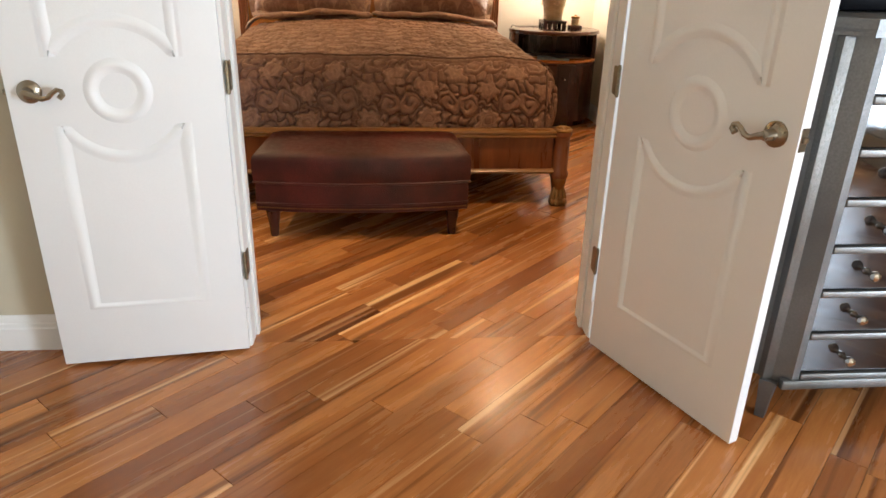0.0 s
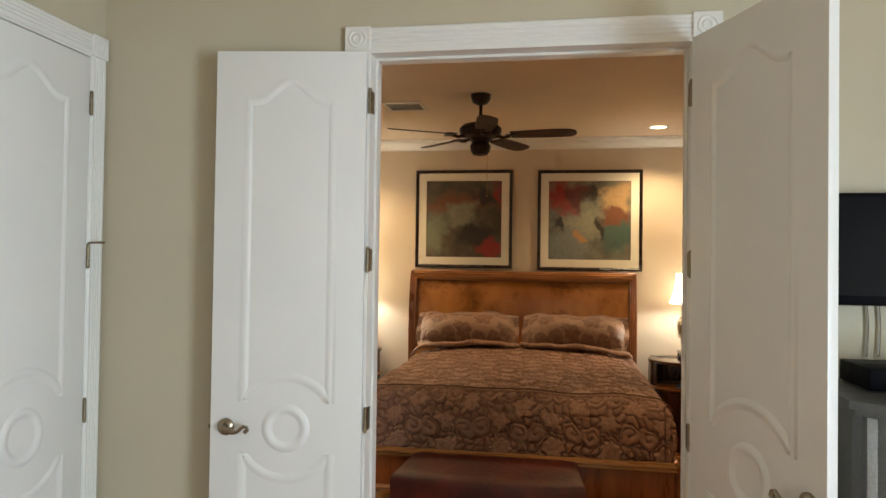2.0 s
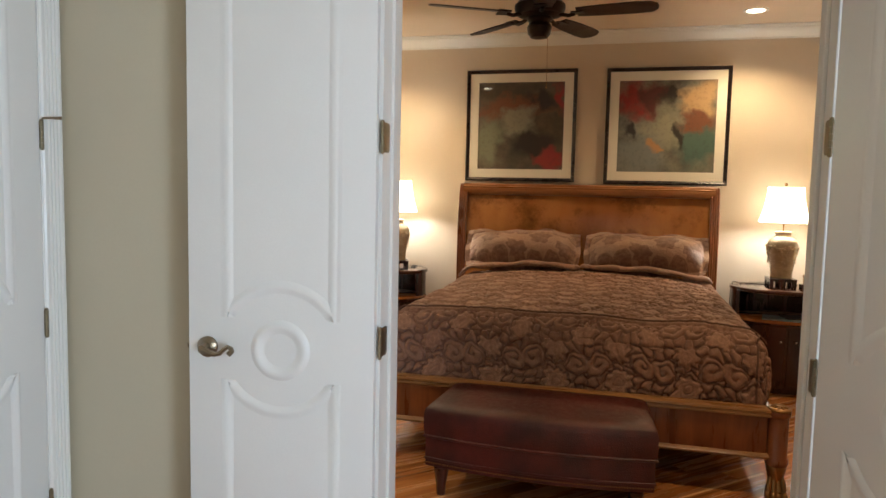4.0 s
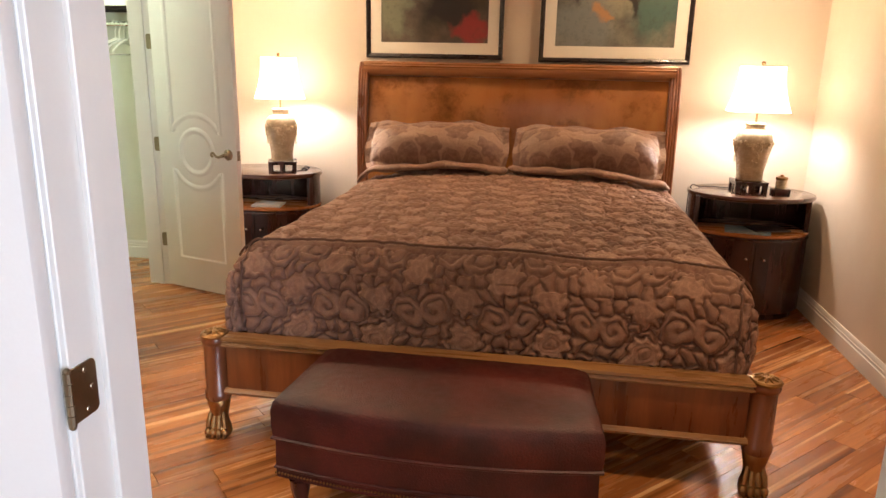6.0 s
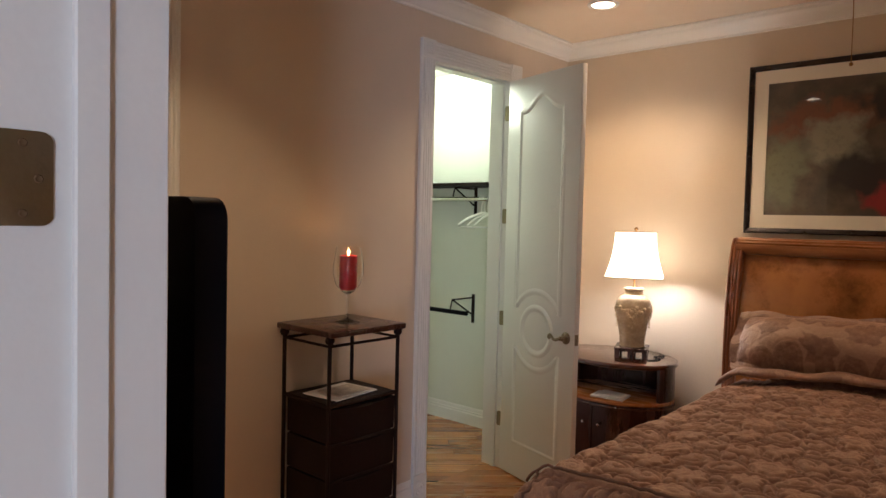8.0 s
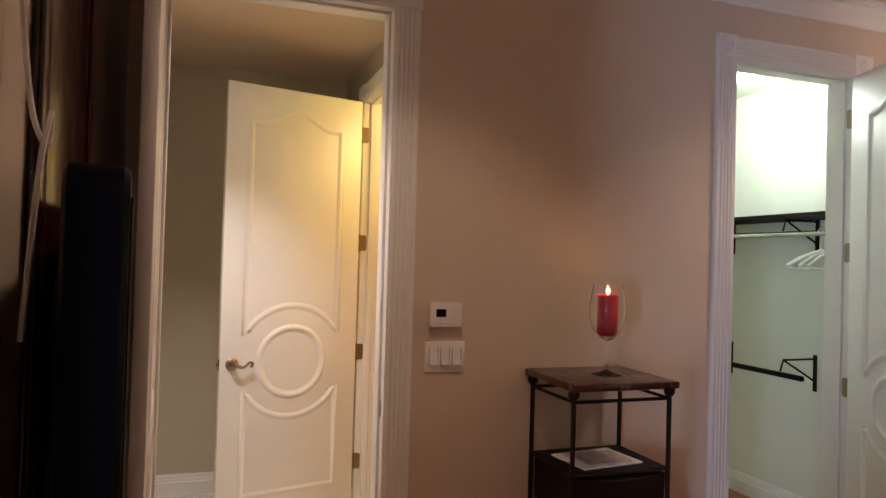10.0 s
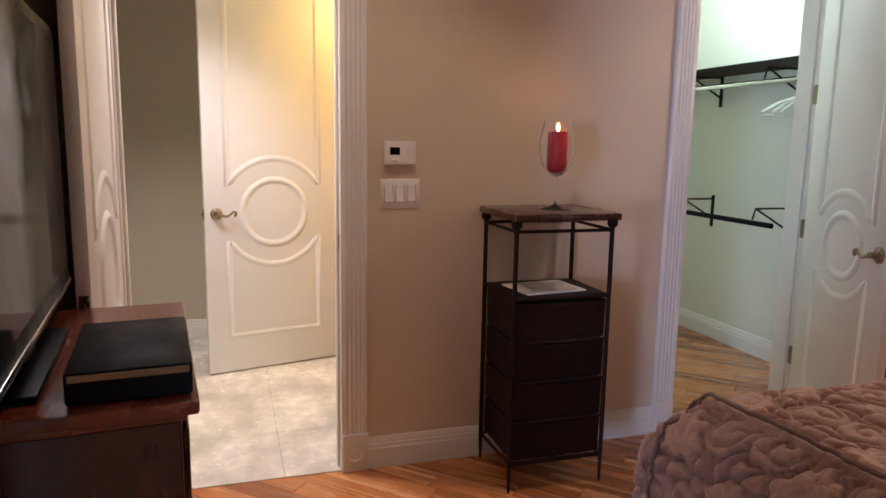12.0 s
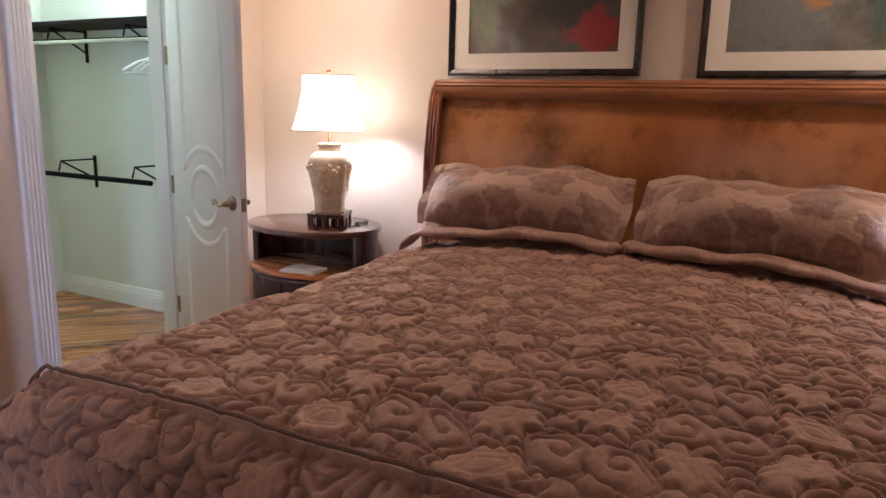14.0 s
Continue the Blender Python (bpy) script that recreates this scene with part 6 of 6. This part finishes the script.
def mirrored_chest():
    x0, x1, y0, y1 = CAB
    root = thing("mirrored_chest", "tall silver chest with mirrored drawers and crystal knobs", "chest of drawers")
    bm = B()
    box(bm, x0 + 0.02, x1 - 0.02, y0 + 0.05, y1, 0.13, 1.17, 0.004)
    part("body", bm, M_SILVER, root)
    bm = B()
    pts = [(x0 - 0.02, y1), (x1 + 0.02, y1), (x1 + 0.02, y0 + 0.07), (x1 - 0.06, y0 - 0.01), (x0 + 0.06, y0 - 0.01), (x0 - 0.02, y0 + 0.07)]
    a = ring(bm, [(x, y, 1.19) for x, y in pts])
    b = ring(bm, [(x, y, 1.215) for x, y in pts])
    bridge(bm, a, b)
    bm.faces.new(a), bm.faces.new(b)
    part("top", bm, M_SILVER, root, "silver leaf top")
    bm = B()
    a = ring(bm, [(x, y, 1.17) for x, y in [(x0, y1), (x1, y1), (x1, y0 + 0.08), (x1 - 0.07, y0 + 0.005), (x0 + 0.07, y0 + 0.005), (x0, y0 + 0.08)]])
    b = ring(bm, [(x, y, 1.19) for x, y in [(x0, y1), (x1, y1), (x1, y0 + 0.08), (x1 - 0.07, y0 + 0.005), (x0 + 0.07, y0 + 0.005), (x0, y0 + 0.08)]])
    bridge(bm, a, b)
    bm.faces.new(a), bm.faces.new(b)
    part("cornice", bm, M_SILVER, root)
    for s, xc in ((1, x0), (-1, x1)):
        bm = B()
        p = [(xc, y0 + 0.1), (xc + s * 0.09, y0 + 0.01), (xc + s * 0.115, y0 + 0.014), (xc + s * 0.115, y0 + 0.06), (xc + s * 0.02, y0 + 0.12)]
        a = ring(bm, [(x, y, 0.13) for x, y in p])
        b = ring(bm, [(x, y, 1.17) for x, y in p])
        bridge(bm, a, b)
        bm.faces.new(a), bm.faces.new(b)
        part("corner_stile", bm, M_SILVER, root, "canted silver corner")
        for y in (y0 + 0.05, y1 - 0.04):
            bm = B()
            tube(bm, [(xc + s * 0.045, y, 0.13), (xc + s * 0.04, y - 0.004, 0.07), (xc + s * 0.035, y - 0.008, 0.0)], [0.035, 0.026, 0.02], 4)
            part("foot", bm, M_SILVER, root)
    n, z0, z1 = 7, 0.16, 1.155
    h = (z1 - z0) / n
    for k in range(n):
        za, zb = z0 + k * h, z0 + (k + 1) * h
        bm = B()
        box(bm, x0 + 0.117, x1 - 0.117, y0 + 0.022, y0 + 0.05, za + 0.012, zb - 0.012, 0.003, 1)
        d = part("drawer", bm, M_MIRROR, root, "mirrored drawer front", smooth=False)
        bm = B()
        box(bm, x0 + 0.115, x1 - 0.115, y0 + 0.008, y0 + 0.03, za - 0.011, za + 0.011, 0.005)
        part("silver_rail", bm, M_SILVER, root)
        for fx in (0.25, 0.75):
            x = x0 + (x1 - x0) * fx
            bm = B()
            tube(bm, [(x, y0 + 0.022, (za + zb) / 2), (x, y0 + 0.005, (za + zb) / 2), (x, y0 - 0.006, (za + zb) / 2)], [0.012, 0.006, 0.009], 10)
            ball(bm, (x, y0 - 0.018, (za + zb) / 2), 0.016, 8)
            part("knob", bm, M_CHROME, d, "crystal knob")
    bm = B()
    box(bm, x0 + 0.06, x1 - 0.06, y0 + 0.004, y0 + 0.03, 0.118, 0.15, 0.004)
    part("bottom_rail", bm, M_SILVER, root)


mirrored_chest()
tv = thing("wall_television", "black flat television hung on the hall wall", "television", pose(2.12, HALL_Y - 0.002, 1.675))
bm = B()
box(bm, -0.44, 0.44, -0.075, -0.03, -0.2, 0.2, 0.008)
part("case", bm, M_BLACK, tv)
bm = B()
box(bm, -0.42, 0.42, -0.0765, -0.0745, -0.165, 0.185)
part("screen", bm, M_SCREEN, tv, "dark reflecting screen", smooth=False)
bm = B()
box(bm, -0.12, 0.12, -0.03, 0.0, -0.1, 0.1)
part("wall_bracket", bm, M_BLACKMATT, tv)
for x in (1.86, 1.9):
    cord("television_cable", [(x, HALL_Y - 0.012, 1.478), (x + 0.005, HALL_Y - 0.012, 1.40), (x, HALL_Y - 0.014, 1.29)], 0.004, M_CHROME, "thin cable hanging under the wall television", "cable")
st = thing("set_top_box", "black set-top box on the mirrored chest", "set-top box", pose(1.95, -0.25, 1.215))
bm = B()
box(bm, -0.21, 0.21, -0.12, 0.12, 0.004, 0.075, 0.006)
part("case", bm, M_BLACK, st)
bm = B()
box(bm, -0.06, 0.02, -0.1215, -0.1195, 0.045, 0.053)
part("label_bar", bm, M_SILVER, st, "small pale print bar")
wn = thing("window_1", "hall window with a white frame", "window", kind="structure")
for bx in ((-4.4, -3.3, 0.2, 0.26), (-4.4, -3.3, 2.14, 2.2), (-4.4, -4.34, 0.26, 2.14), (-3.36, -3.3, 0.26, 2.14), (-3.88, -3.82, 0.26, 2.14)):
    bm = B()
    box(bm, 4.03, 4.10, bx[0], bx[1], bx[2], bx[3], 0.004, 1)
    part("window_frame", bm, M_TRIM, wn)
for y0, y1 in ((-4.34, -3.88), (-3.82, -3.36)):
    bm = B()
    box(bm, 4.064, 4.07, y0, y1, 0.26, 2.14)
    pane = part("pane", bm, M_SKYPANE, wn, smooth=False)
    pane.visible_shadow = False

# ---- floors: planks laid diagonally, and the pale tile of the vestibule ----
def slab(name, bx, material, label):
    bm = B()
    box(bm, *bx)
    return solid(name, bm, material, label, "floor", smooth=False)


floor = slab("floor", (-3.87, 4.12, -4.62, 4.09, -0.15, -0.012), M_SUBFLOOR, "diagonal reddish brown plank floor")


def clip(poly, x0, x1, y0, y1):
    for ax, v, keep in ((0, x0, 1), (0, x1, -1), (1, y0, 1), (1, y1, -1)):
        out = []
        for i in range(len(poly)):
            a, b = poly[i - 1], poly[i]
            ia, ib = (a[ax] - v) * keep >= 0, (b[ax] - v) * keep >= 0
            if ia != ib:
                t = (v - a[ax]) / (b[ax] - a[ax])
                out.append((a[0] + (b[0] - a[0]) * t, a[1] + (b[1] - a[1]) * t))
            if ib:
                out.append(b)
        poly = out
        if len(poly) < 3:
            return []
    return poly


def plank_mesh(bm, poly, drop):
    c = (sum(p[0] for p in poly) / len(poly), sum(p[1] for p in poly) / len(poly))
    top = ring(bm, [(c[0] + (p[0] - c[0]) * 0.9985, c[1] + (p[1] - c[1]) * 0.9985, -drop) for p in poly])
    low = ring(bm, [(p[0], p[1], -0.003 - drop) for p in poly])
    bot = ring(bm, [(p[0], p[1], -0.0118) for p in poly])
    bridge(bm, low, top)
    bridge(bm, bot, low)
    bm.faces.new(top)


AREAS = [(LEFT_X2 + 0.01, RIGHT_X + 0.02, HALL_Y, BACK_Y + 0.01), (-1.12, 4.0, -4.5, HALL_Y), (-3.75, LEFT_X2 + 0.01, 2.28, BACK_Y)]
PW = 0.1
rng = random.Random(11)
near, rest = [], B()
c45 = math.sqrt(0.5)
for row in range(-70, 70):
    v0 = row * PW
    u = -9 + rng.random() * 0.9
    while u < 9:
        L = rng.uniform(0.55, 1.25)
        quad = [(u + 0.0008, v0 + 0.0006), (u + L - 0.0008, v0 + 0.0006), (u + L - 0.0008, v0 + PW - 0.0006), (u + 0.0008, v0 + PW - 0.0006)]
        world_q = [((a - b) * c45, (a + b) * c45) for a, b in quad]
        for k, ar in enumerate(AREAS):
            poly = clip(world_q, *ar)
            if len(poly) < 3:
                continue
            area = abs(sum(poly[i - 1][0] * poly[i][1] - poly[i][0] * poly[i - 1][1] for i in range(len(poly)))) / 2
            if area < 0.0004:
                continue
            cx, cy = sum(p[0] for p in poly) / len(poly), sum(p[1] for p in poly) / len(poly)
            drop = rng.random() * 0.0006
            d = math.hypot(cx - 0.6, (cy - 0.5) * 0.8)
            near.append((d, poly, drop))
        u += L
near.sort(key=lambda p: p[0])
for d, poly, drop in near[:300]:
    bm = B()
    plank_mesh(bm, poly, drop)
    part("plank", bm, M_PLANK, floor, smooth=False)
for d, poly, drop in near[300:]:
    plank_mesh(rest, poly, drop)


def island_planks():
    """The far planks' wood: tint by island."""
    m = M_PLANK.copy()
    m.name = "floor_plank_wood_far"
    nt = m.node_tree
    for n in list(nt.nodes):
        if n.bl_idname == "ShaderNodeObjectInfo":
            g = nt.nodes.new("ShaderNodeNewGeometry")
            for l in list(nt.links):
                if l.from_node == n:
                    nt.links.new(g.outputs["Random Per Island"], l.to_socket)
    return m


fp = part("far_planks", rest, island_planks(), floor, smooth=False)
tagged(fp, kind="stuff")
tiles = thing("floor_vestibule", "cream marbled tile floor", "floor", kind="structure")
bm = B()
box(bm, -4.05, LEFT_X + 0.005, -0.13, 1.3, -0.0119, -0.004)
part("grout", bm, M_CLOSETWALL, tiles, smooth=False)
tx = LEFT_X + 0.004
i = 0
while tx > -4.05:
    ty = -0.13
    while ty < 2.13:
        x0, x1, y0, y1 = max(tx - 0.45, -4.05), tx, ty, min(ty + 0.45, 2.13)
        if x1 - x0 > 0.01 and y1 - y0 > 0.01:
            if x1 > LEFT_X2 and (y1 < BATH_Y0 or y0 > BATH_Y1):
                x1 = LEFT_X2
            bm = B()
            box(bm, x0 + 0.0006, x1 - 0.0006, y0 + 0.0006, y1 - 0.0006, -0.0035, 0.004, 0.0008, 1)
            part("tile", bm, M_MARBLE, tiles)
        ty += 0.45
    tx -= 0.45
